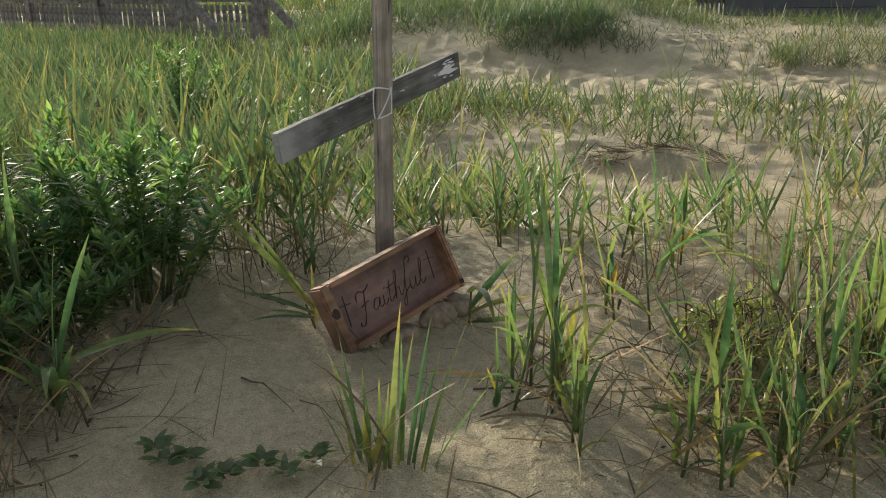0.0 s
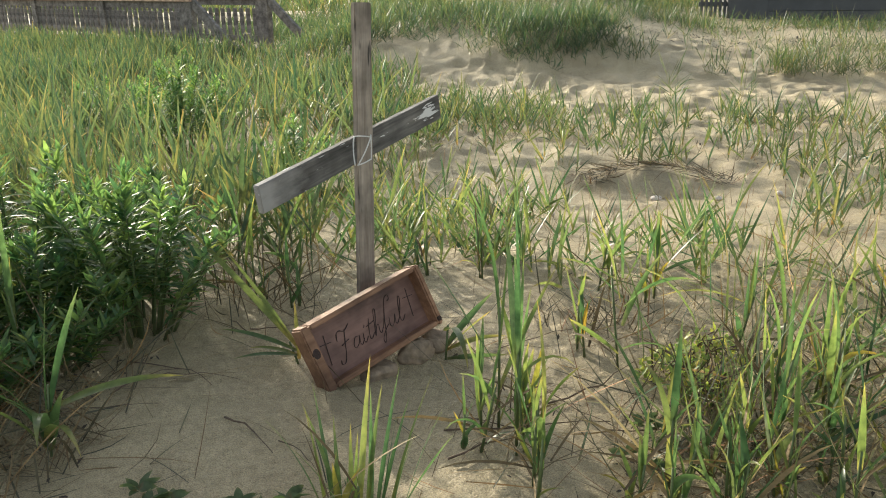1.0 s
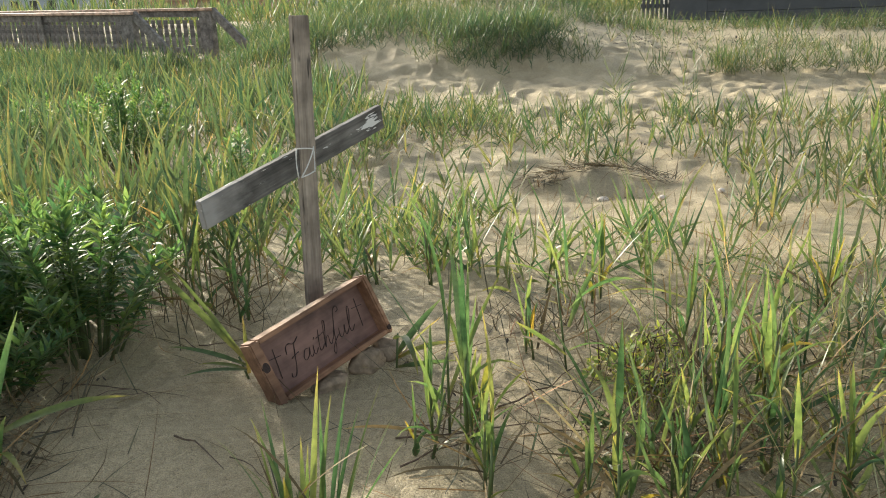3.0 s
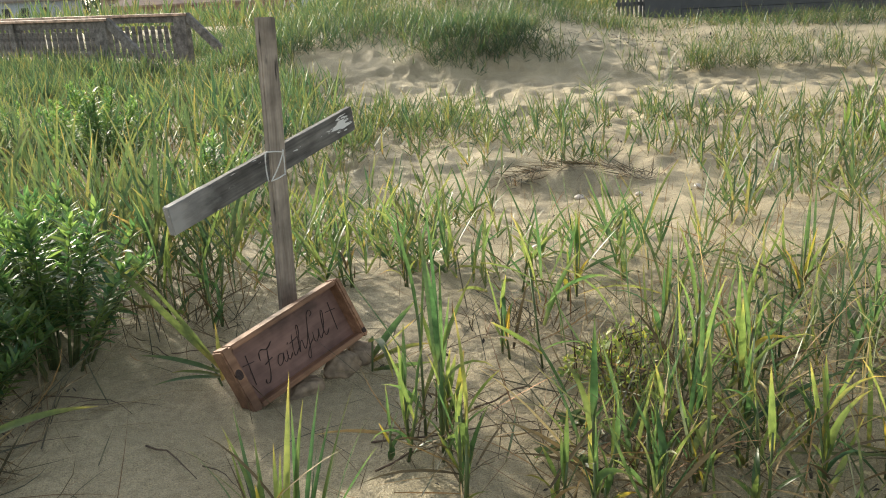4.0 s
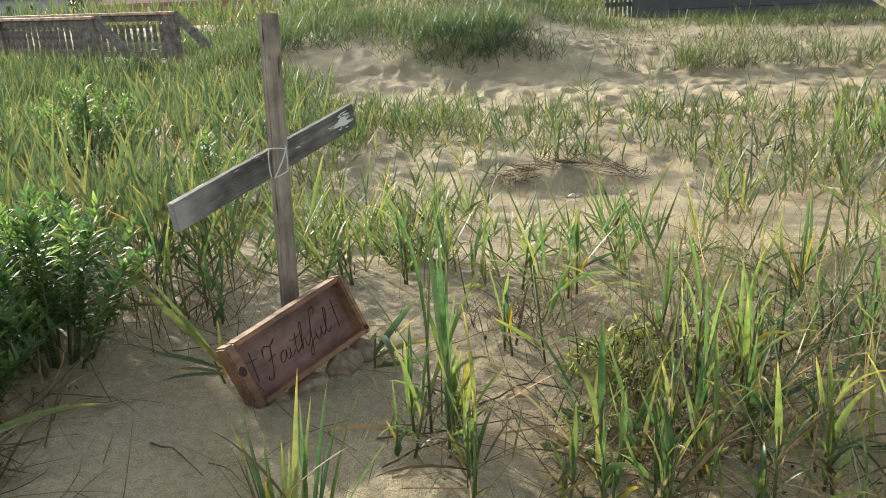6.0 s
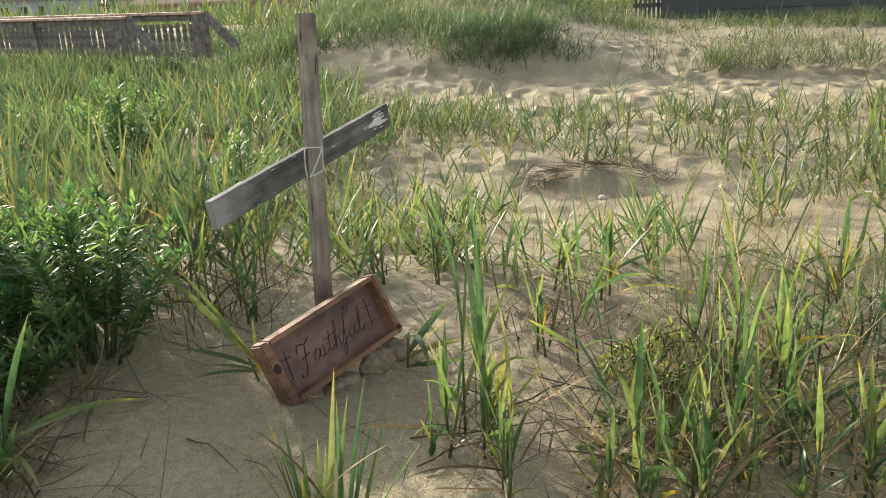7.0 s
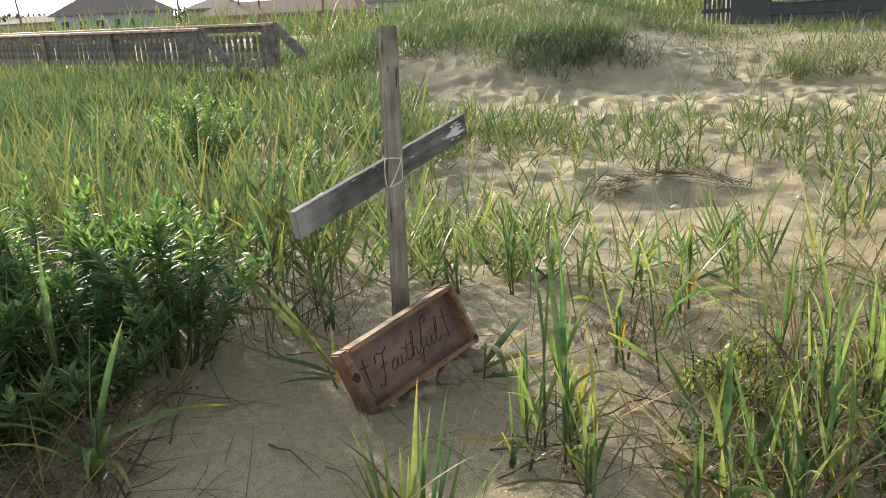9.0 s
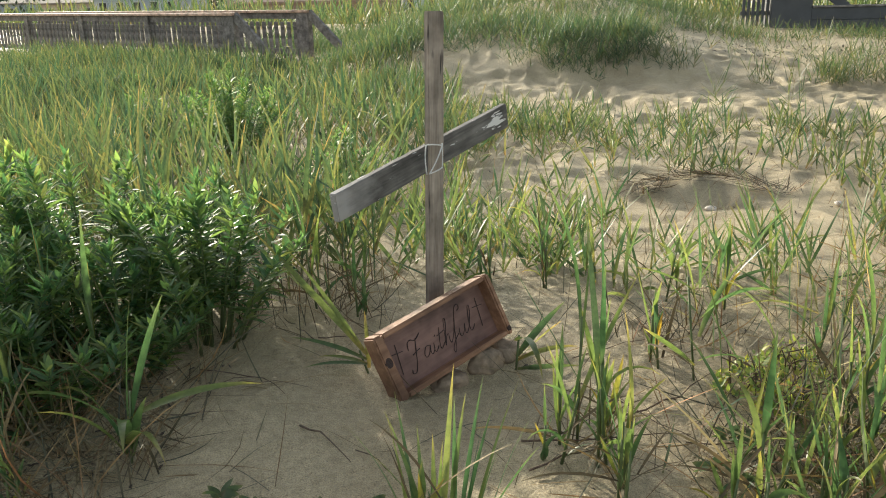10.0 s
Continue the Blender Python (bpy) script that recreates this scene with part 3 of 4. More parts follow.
xy = scatter(rng, 230, -3.4, -0.45, 2.35, 6.0, left_keep)
n = len(xy)
tall = dict(P=np.stack([xy[:, 0], xy[:, 1], ground_height(xy[:, 0], xy[:, 1])], -1), az=rng.uniform(0, 6.283, n), inc=rng.uniform(0.02, 0.5, n), bend=rng.gamma(2.0, 0.35, n),
            length=rng.uniform(0.34, 0.56, n), width=rng.uniform(0.010, 0.018, n), twist=rng.normal(0, 0.8, n))
grass_stuff("tall_blades", "long arching green grass blades above the rest", tall, GRASS, 7, 0.3)

xy = scatter(rng, 420, -6.4, -3.2, 6.2, 9.6, lambda x, y: (x < -3.2 - 0.5 * (y - 6.2)) * (bumps(x, y, 0.9, 185, 2) > -0.35))
leaf, stem = shoots(rng, xy, (0.36, 0.56), (4, 7), (0.22, 0.36), (0.009, 0.016), 0.3, 0.9)
grass_stuff("tall_grass", "rank dark green grass hiding the foot of the boardwalk", join(leaf, stem), GRASS_DARK, 4, 0)

xy = np.stack([rng.normal(-2.25, 0.25, 80), rng.normal(11.25, 0.25, 80)], -1)
leaf, stem = shoots(rng, xy, (0.2, 0.42), (4, 6), (0.2, 0.34), (0.008, 0.014), 0.4, 1.0)
grass_stuff("bank_grass", "dark green grass clump at the foot of the bank", join(leaf, stem), GRASS_DARK, 4, 0)

far_tufts = [(1.27, 10.4, 0.09, 12), (2.04, 9.8, 0.1, 10), (2.8, 9.75, 0.14, 30), (3.0, 10.0, 0.2, 40), (3.28, 9.75, 0.1, 26), (3.7, 9.9, 0.14, 22), (4.1, 9.7, 0.2, 24),
             (4.5, 9.6, 0.25, 26), (5.0, 9.9, 0.3, 30), (2.9, 10.7, 0.35, 26), (3.7, 10.9, 0.5, 34), (2.2, 10.9, 0.2, 6), (1.6, 11.4, 0.25, 8), (-0.55, 10.5, 0.16, 14), (1.35, 8.1, 0.05, 4), (2.0, 8.2, 0.05, 4)]
for fx, fy, fr, fn in far_tufts:
    xy = np.stack([rng.normal(fx, fr, fn), rng.normal(fy, fr * 0.6, fn)], -1)
    leaf, stem = shoots(rng, xy, (0.36, 0.66), (4, 6), (0.22, 0.36), (0.006, 0.011), 0.4, 0.9)
    ob = mesh_part("grass_tuft", blades_mesh("grass_tuft", seg=4, fold=0, **join(leaf, stem)), GRASS)
    tagged(ob, "small green grass tuft on trodden sand", "grass", "tufts on the sand", "stuff")


# dry stalks lying and leaning everywhere between the shoots
def dry(rng, xy, length, steep=(0.3, 1.5), width=(0.0015, 0.0032)):
    n = len(xy)
    z = ground_height(xy[:, 0], xy[:, 1]) + 0.003
    return dict(P=np.stack([xy[:, 0], xy[:, 1], z], -1), az=rng.uniform(0, 6.283, n), inc=rng.uniform(*steep, n), bend=rng.normal(0, 0.5, n),
                length=rng.uniform(*length, n), width=rng.uniform(*width, n), twist=rng.normal(0, 0.5, n))


def dry_keep(x, y):
    return 0.25 + 0.75 * (bumps(x, y, 0.3, 103, 2) > 0.05)


sets = [dry(rng, scatter(rng, 900, -0.9, 2.0, 2.1, 3.4, lambda x, y: dry_keep(x, y) * (((x + 0.05) / 0.2) ** 2 + ((y - 1.95) / 0.3) ** 2 > 1)), (0.06, 0.2), (0.15, 1.5)),
        dry(rng, scatter(rng, 1000, 0.4, 1.8, 1.42, 2.7, lambda x, y: dry_keep(x, y) * (0.2 + 0.8 * tangle_keep(x, y))), (0.08, 0.34), (0.5, 1.56), (0.002, 0.0042)),
        dry(rng, scatter(rng, 70, 0.1, 0.5, 1.45, 2.3, dry_keep), (0.06, 0.2), (0.9, 1.56), (0.002, 0.004)),
        dry(rng, scatter(rng, 300, -1.4, -0.55, 1.4, 1.8), (0.08, 0.26), (0.7, 1.56), (0.002, 0.004)),
        dry(rng, scatter(rng, 190, -1.4, -0.3, 1.45, 2.4), (0.06, 0.24), (0.8, 1.56), (0.0015, 0.0035)),
        dry(rng, scatter(rng, 2200, -3, 4.4, 3.3, 7.2, dry_keep), (0.06, 0.2), (0.1, 1.5), (0.002, 0.004)),
        dry(rng, scatter(rng, 1500, -3.6, -0.35, 2.2, 5.5, left_keep), (0.1, 0.38), (0.05, 1.2), (0.002, 0.005)),
        dry(rng, scatter(rng, 1200, -8, -0.8, 5.5, 11, left_keep), (0.15, 0.36), (0.05, 1.1), (0.003, 0.007)),
        dry(rng, scatter(rng, 700, -3.2, 9, 10.8, 14, bank_keep), (0.1, 0.35), (0.05, 1.2), (0.003, 0.006))]
grass_stuff("dry_stalks", "brown dry grass stalks lying on sand", join(*sets), GRASS_DRY, 4, 0)
sets = [dry(rng, scatter(rng, 30, -0.45, 0.6, 1.28, 1.5), (0.05, 0.2), (0.9, 1.55), (0.0015, 0.0035)),
        dry(rng, scatter(rng, 170, -1.0, -0.48, 1.32, 1.6), (0.06, 0.2), (0.6, 1.5), (0.002, 0.0042)),
        dry(rng, scatter(rng, 45, -0.5, -0.2, 2.0, 2.25), (0.06, 0.2), (0.2, 1.4), (0.002, 0.004)),
        dry(rng, np.stack([rng.normal(0.62, 0.09, 200), rng.normal(1.66, 0.09, 200)], -1), (0.08, 0.22), (0.4, 1.5), (0.002, 0.0042)),
        dry(rng, scatter(rng, 95, 0.08, 0.55, 1.4, 2.2), (0.06, 0.24), (0.7, 1.52), (0.0012, 0.003)),
        dry(rng, scatter(rng, 12, -0.5, 0.1, 1.4, 1.75), (0.1, 0.26), (1.2, 1.54), (0.0012, 0.0022)),
        dry(rng, scatter(rng, 330, -1.1, -0.46, 1.3, 1.8), (0.08, 0.3), (0.5, 1.5), (0.0018, 0.005)),
        dry(rng, scatter(rng, 55, -0.7, -0.25, 1.95, 2.4), (0.08, 0.26), (0.1, 1.3), (0.002, 0.0045)),
        dry(rng, scatter(rng, 260, 0.5, 1.5, 1.42, 2.3, tangle_keep), (0.08, 0.28), (0.3, 1.5), (0.0015, 0.004)),
        dry(rng, np.stack([rng.normal(0.4, 0.06, 70), rng.normal(2.12, 0.05, 70)], -1), (0.06, 0.18), (0.2, 1.4), (0.002, 0.004))]
grass_stuff("dead_stalks", "tangle of dead brown stalks between the grass plants", join(*sets), GRASS_DEAD, 4, 0)
a = rng.uniform(0.0, 3.2, 300)
ring = np.stack([0.8 + 0.3 * np.cos(a) + rng.normal(0, 0.05, 300), 4.28 + 0.15 * np.sin(a) + rng.normal(0, 0.03, 300)], -1)
data = dry(rng, ring, (0.08, 0.24), (1.3, 1.62), (0.0025, 0.006))
data["az"] = a + 1.57 + rng.normal(0, 0.6, 300)
grass_stuff("dead_grass_wreath", "dead brown grass matted over a small sand hummock", data, GRASS_DEAD, 4, 0)


# ---- grass plants close by, each leaf its own ----
def plant(x, y, label, leaves, stalks=(), mat=None, twists=()):
    """leaves: (height of joint, azimuth, lean, bend, length, width) in metres and degrees."""
    root = thing("beach_grass", pose(x, y, gz(x, y) - 0.008), label, "grass", "grass plants by the cross")
    for i, (hz, az, inc, bend, length, width, *off) in enumerate(leaves):
        ox, oy = off or (0.004 * math.cos(radians(az)), 0.004 * math.sin(radians(az)))
        arr = lambda v: np.array([float(v)])  # noqa: E731
        me = blades_mesh("leaf", np.array([[ox, oy, hz]]), arr(radians(az)), arr(radians(inc)), arr(radians(bend)),
                         arr(length), arr(width), 7, 0.3, arr(twists[i] if i < len(twists) else 0.95 * abs(math.cos(radians(az))) * (1 if math.sin(i * 2.4 + x * 9) > -0.3 else -1) + 0.25 * math.sin(i * 1.7 + y * 5)))
        mesh_part("leaf", me, mat or GRASS_PLANT, root)
    for az, inc, length in stalks:
        top = Vector((math.sin(radians(inc)) * math.cos(radians(az)), math.sin(radians(inc)) * math.sin(radians(az)), math.cos(radians(inc)))) * length
        part("stem", tube([(0, 0, 0), top * 0.5, top], 0.0024, 5), STALK, root)
    return root


def random_plant(x, y, tall, count, seed, label, wide=0.0125):
    """An upright shoot or three: long narrow leaves set left and right, a few of them snapped over or gone yellow."""
    r = random.Random(seed)
    tall *= 0.84
    root = thing("beach_grass", pose(x, y, gz(x, y) - 0.008), label, "grass", "grass plants by the cross")
    one = lambda v: np.array([float(v)])  # noqa: E731
    shoots_here = [(0.0, 0.0, 1.0)] + [(r.gauss(0, 0.018), r.gauss(0, 0.018), r.uniform(0.5, 0.9)) for _ in range(r.choice((1, 1, 2)))]
    per = max(3, round(count * 1.3 / len(shoots_here)))
    for sx, sy, size in shoots_here:
        first, lean_az, lean = r.uniform(0, 6.283), r.uniform(0, 6.283), abs(r.gauss(0, 0.13))
        high = tall * size
        way = Vector((math.sin(lean) * math.cos(lean_az), math.sin(lean) * math.sin(lean_az), math.cos(lean)))
        for i in range(per):
            f = (i + 0.4) / per
            at = Vector((sx, sy, 0)) + way * high * 0.6 * f
            az = first + math.pi * i + r.gauss(0, 0.45)
            inc = max(0.03, 0.42 * (1 - 0.8 * f) + r.gauss(0, 0.13))
            snapped = r.random() < 0.14
            bend = r.uniform(1.2, 2.3) if snapped else max(0.0, r.gauss(0.22, 0.28)) * (1.2 - 0.6 * f)
            length = high * r.uniform(0.42, 0.85) * (0.7 + 0.3 * f)
            twist = 0.95 * abs(math.cos(az)) * r.choice((1, 1, -1)) + r.gauss(0, 0.35)
            me = blades_mesh("leaf", np.array([at]), one(az), one(inc), one(bend), one(length), one(wide * r.uniform(0.4, 1.1)), 7, 0.3, one(twist))
            mesh_part("leaf", me, GRASS_YELLOW if f < 0.6 and r.random() < 0.13 else GRASS_PLANT, root)
        base = Vector((sx, sy, 0))
        part("stem", tube([base, base + way * high * 0.35, base + way * high * 0.66], lambda f: 0.003 - 0.0012 * f, 5), STALK, root)
    for k in range(5):
        me = blades_mesh("dead_leaf", np.array([[r.gauss(0, 0.012), r.gauss(0, 0.012), 0.015 + 0.012 * k]]), one(r.uniform(0, 6.28)), one(r.uniform(0.4, 1.4)), one(r.uniform(0.1, 1.1)),
                         one(r.uniform(0.07, 0.2)), one(r.uniform(0.003, 0.008)), 5, 0.3, one(r.gauss(0, 0.8)))
        mesh_part("dead_leaf", me, GRASS_DRY if k % 2 else GRASS_DEAD, root, "dry brown lower leaf")
    return root


plant(0.02, 1.43, "tuft of upright bright green blades with yellow tips", [
    (0, 85, 18, 8, 0.245, 0.0109, 0.0, 0.0), (0, 130, 17, 14, 0.17, 0.0094, -0.05, 0.0), (0, 150, 18, 16, 0.18, 0.0078, -0.03, 0.01), (0, 70, 18, 8, 0.225, 0.0078, 0.025, 0.01),
    (0, 50, 20, 12, 0.235, 0.0094, 0.045, 0.0), (0, 110, 14, 8, 0.16, 0.0086, -0.025, -0.01), (0, 170, 20, 30, 0.17, 0.0101, -0.06, 0.01), (0, 10, 28, 10, 0.16, 0.0078, 0.06, 0.01),
    (0, 95, 12, 6, 0.19, 0.0086, 0.015, 0.02), (0, 175, 30, 20, 0.14, 0.0070, -0.02, 0.0), (0, 60, 12, 10, 0.17, 0.0062, 0.035, 0.0), (0, 80, 9, 8, 0.14, 0.0070, -0.005, -0.01),
    (0, 30, 16, 18, 0.19, 0.0070, 0.065, 0.0),
    (0, 75, 15, 12, 0.2, 0.009, 0.01, 0.012), (0, 120, 22, 14, 0.2, 0.008, -0.04, 0.005), (0, 40, 14, 14, 0.15, 0.008, 0.05, -0.005), (0, 100, 20, 18, 0.13, 0.009, -0.015, 0.015),
    (0, 65, 24, 12, 0.18, 0.007, 0.03, 0.015)], [(90, 3, 0.05)])
plant(-0.53, 1.515, "grass plant with one tall blade and drooping leaves", [
    (0.06, 10, 15, 10, 0.265, 0.019), (0.05, 60, 5, 8, 0.25, 0.013), (0.09, 12, 64, 32, 0.24, 0.017), (0.08, 180, 58, 50, 0.2, 0.018),
    (0.04, 320, 40, 95, 0.19, 0.024), (0.02, 215, 25, 60, 0.18, 0.019), (0.02, 250, 10, 40, 0.14, 0.016), (0.04, 300, 20, 120, 0.2, 0.022),
    (0.03, 160, 30, 90, 0.2, 0.018), (0.02, 340, 15, 25, 0.14, 0.018)], [(20, 6, 0.14)])
plant(0.44, 1.93, "tall stalk with broad arching grey-green leaves", [
    (0.14, 5, 42, 62, 0.15, 0.017), (0.19, 175, 58, 30, 0.13, 0.013), (0.2, 120, 6, 10, 0.2, 0.012), (0.15, 190, 12, 12, 0.2, 0.011),
    (0.04, 200, 48, 6, 0.14, 0.02), (0.1, 30, 20, 30, 0.17, 0.013), (0.05, 330, 55, 60, 0.12, 0.014)], [(150, 7, 0.22)])
plant(-0.212, 1.9, "broad grass leaf leaning out past the wooden tray", [
    (0.05, 158, 50, 5, 0.38, 0.016), (0.04, 178, 68, 22, 0.17, 0.013), (0.02, 110, 20, 10, 0.12, 0.012), (0.03, 205, 75, 25, 0.13, 0.012),
    (0.03, 165, 82, 25, 0.12, 0.011), (0.05, 152, 46, 8, 0.3, 0.010)], [(144, 30, 0.06)], twists=(-0.6, -0.5, 0.3, -0.3, -0.4, -0.5))
plant(0.085, 1.965, "bent grey-green grass plant at the corner of the tray", [
    (0.04, 20, 38, 10, 0.15, 0.018), (0.03, 2, 62, 30, 0.13, 0.014), (0.075, 292, 55, 100, 0.19, 0.02), (0.01, 0, 80, 8, 0.13, 0.012), (0.03, 40, 58, 10, 0.13, 0.015)], [(320, 6, 0.09)])
for x, y, tall, count, seed in ((0.215, 1.68, 0.46, 10, 1), (0.25, 1.6, 0.5, 10, 2), (0.275, 1.7, 0.3, 9, 3), (0.19, 1.6, 0.24, 7, 31), (0.76, 1.58, 0.26, 8, 38), (1.1, 1.95, 0.32, 8, 40), (0.72, 2.0, 0.3, 8, 41), (0.36, 2.0, 0.26, 6, 5),
                                (0.49, 1.54, 0.3, 7, 6), (0.57, 1.5, 0.24, 8, 42), (0.66, 1.52, 0.28, 8, 43), (0.74, 1.47, 0.26, 8, 44), (0.85, 1.52, 0.3, 9, 45), (0.98, 1.56, 0.3, 9, 46), (0.8, 1.82, 0.34, 9, 48), (0.66, 1.66, 0.4, 8, 7), (0.7, 1.78, 0.42, 9, 8), (0.78, 1.7, 0.28, 8, 9),
                                (0.84, 1.9, 0.33, 9, 10), (0.6, 1.6, 0.2, 7, 12), (0.88, 1.62, 0.24, 7, 13), (0.55, 2.3, 0.27, 7, 14),
                                (0.42, 2.35, 0.24, 7, 15), (1.05, 2.2, 0.3, 8, 17), (-0.3, 2.14, 0.24, 5, 18), (-0.42, 2.2, 0.36, 6, 19), (-0.36, 2.28, 0.36, 6, 52),
                                (-0.84, 1.6, 0.34, 9, 21), (-0.74, 1.54, 0.26, 8, 22), (-0.92, 1.5, 0.28, 8, 55), (-0.7, 1.72, 0.36, 8, 79), (-0.8, 1.74, 0.44, 8, 80), (0.29, 1.50, 0.3, 7, 120), (0.28, 1.51, 0.26, 7, 121), (0.48, 1.44, 0.22, 9, 122), (0.43, 1.46, 0.2, 8, 123), (0.58, 1.46, 0.24, 8, 124), (0.00, 1.40, 0.14, 8, 125), (-0.7, 1.44, 0.2, 8, 71), (-0.78, 1.46, 0.24, 9, 72), (-0.86, 1.42, 0.22, 8, 73), (-0.64, 1.38, 0.16, 7, 75), (0.12, 2.42, 0.28, 8, 23), (-0.02, 2.4, 0.25, 7, 24)):
    random_plant(x, y, tall, count, seed, "leafy green dune grass plant rooted in sand")


for k in range(4):
    random_plant(2.24 + 0.06 * k, 4.83 - 0.05 * (k % 2), 0.36, 9, 90 + k, "dark green grass plant alone on bare sand", 0.02)


def broad_weed(x, y, seed):
    r = random.Random(seed)
    leaves = [(0.015 + 0.01 * r.random(), 51 * i + r.gauss(0, 12), r.uniform(55, 80), r.uniform(5, 30), r.uniform(0.02, 0.036), r.uniform(0.012, 0.018)) for i in range(9)]
    plant(x, y, "low broad-leaved dark green weed on the sand", leaves, mat=GRASS_DARK)


for i, (x, y) in enumerate(((-0.27, 1.41), (-0.2, 1.38), (-0.33, 1.43), (-0.23, 1.36), (0.47, 1.72), (0.51, 1.7), (-0.16, 1.41), (-0.12, 1.39), (-0.30, 1.40), (-0.09, 1.43), (0.43, 1.61), (0.47, 1.58))):
    broad_weed(x, y, 60 + i)


# ---- leafy shrubs ----
def shrub(x, y, radius, tall, stems, seed, label):
    r = np.random.default_rng(seed)
    root = thing("leafy_shrub", pose(x, y, gz(x, y) - 0.01), label, "shrub", "shrubs in the grass")
    P, az, inc, L, W = [], [], [], [], []
    for i in range(stems):
        a, d = r.uniform(0, 6.283), radius * math.sqrt(r.uniform(0, 1))
        base = Vector((0.45 * d * math.cos(a), 0.45 * d * math.sin(a), 0))
        height = tall * (1 - 0.5 * (d / radius) ** 2) * r.uniform(0.75, 1.08)
        tip = Vector((d * math.cos(a) * 1.5, d * math.sin(a) * 1.5, height))
        path = [base.lerp(tip, f) + Vector((0, 0, 0.1 * height * math.sin(f * 3.14))) for f in (0, 0.33, 0.66, 1)]
        part("stem", tube(path, lambda f: 0.0032 * (1.15 - f), 5), STALK, root)
        count = int(height / 0.0055)
        for k in range(count):
            f = 0.22 + 0.78 * k / count
            seg = min(2, int(f * 3))
            p = path[seg].lerp(path[seg + 1], f * 3 - seg)
            P.append(p)
            az.append(k * 2.399 + r.normal(0, 0.2))
            inc.append(1.25 - 0.7 * f ** 3 + r.normal(0, 0.22))
            L.append((0.052 if f < 0.88 else 0.034) * r.uniform(0.65, 1.2))
            W.append(0.0112 * r.uniform(0.7, 1.2))
    n = len(P)
    me = blades_mesh("foliage", np.array(P), np.array(az), np.array(inc), r.normal(0.25, 0.2, n), np.array(L), np.array(W), 3, 0.25, r.normal(0, 0.3, n))
    mesh_part("foliage", me, SHRUB, root)
    return root


shrub(-0.6, 1.99, 0.16, 0.43, 32, 1, "dense dark green leafy shrub beside bare sand")
shrub(-0.7, 1.8, 0.13, 0.27, 20, 2, "low dark green leafy shrub")
shrub(-0.9, 2.02, 0.18, 0.45, 34, 3, "tall bottlebrush-leaved green shrub")
shrub(-0.93, 1.76, 0.17, 0.33, 30, 4, "dark green leafy shrub")
shrub(-0.78, 1.66, 0.16, 0.22, 26, 11, "low dark green leafy shrub over dead stalks")
shrub(-0.92, 1.62, 0.15, 0.24, 22, 10, "low dark green leafy shrub over dead stalks")
shrub(-1.28, 2.0, 0.24, 0.48, 52, 5, "dark green leafy shrub")
shrub(-0.72, 2.2, 0.16, 0.36, 28, 9, "green leafy shrub against tall grass")
shrub(-1.75, 4.8, 0.24, 0.5, 46, 6, "green shrub standing in tall grass")
shrub(-0.84, 3.9, 0.15, 0.36, 24, 7, "small green shrub in the grass")
shrub(-2.6, 5.5, 0.32, 0.45, 26, 8, "green shrub standing in tall grass")


for i, (x, y, turn) in enumerate(((-2.1, 6.3, 40), (-4.4, 8.4, 160), (-3.9, 9.6, 220))):
    source = bpy.data.objects["leafy_shrub.007"] if i % 2 else bpy.data.objects["leafy_shrub.009"]
    copy_thing(source, pose(x, y, gz(x, y) - 0.01, 0, 0, turn))


def low_weed(x, y, radius, seed):
    r = np.random.default_rng(seed)
    n = 230
    a, d = r.uniform(0, 6.283, n), radius * np.sqrt(r.uniform(0, 1, n))
    root = thing("low_weed", pose(x, y, gz(x, y)), "low yellowish-green weed with small rounded leaves", "weed", "weeds on the sand")
    P = np.stack([d * np.cos(a), d * np.sin(a), r.uniform(0.005, 0.075, n) * (1.2 - d / radius)], -1)
    mesh_part("foliage", blades_mesh("foliage", P, r.uniform(0, 6.283, n), r.uniform(0.1, 1.4, n), r.normal(0.5, 0.3, n), r.uniform(0.01, 0.024, n), r.uniform(0.006, 0.011, n), 3, 0.2), WEED, root)
    for i in range(14):
        b = Vector((r.normal(0, radius * 0.3), r.normal(0, radius * 0.3), 0))
        t = Vector((r.normal(0, radius * 0.6), r.normal(0, radius * 0.6), r.uniform(0.03, 0.09)))
        part("stem", tube([b, b.lerp(t, 0.5) + Vector((0, 0, 0.015)), t], 0.0014, 4), TWIG, root)


low_weed(0.54, 1.9, 0.07, 1)
low_weed(0.62, 1.98, 0.08, 2)
low_weed(0.6, 1.82, 0.06, 3)


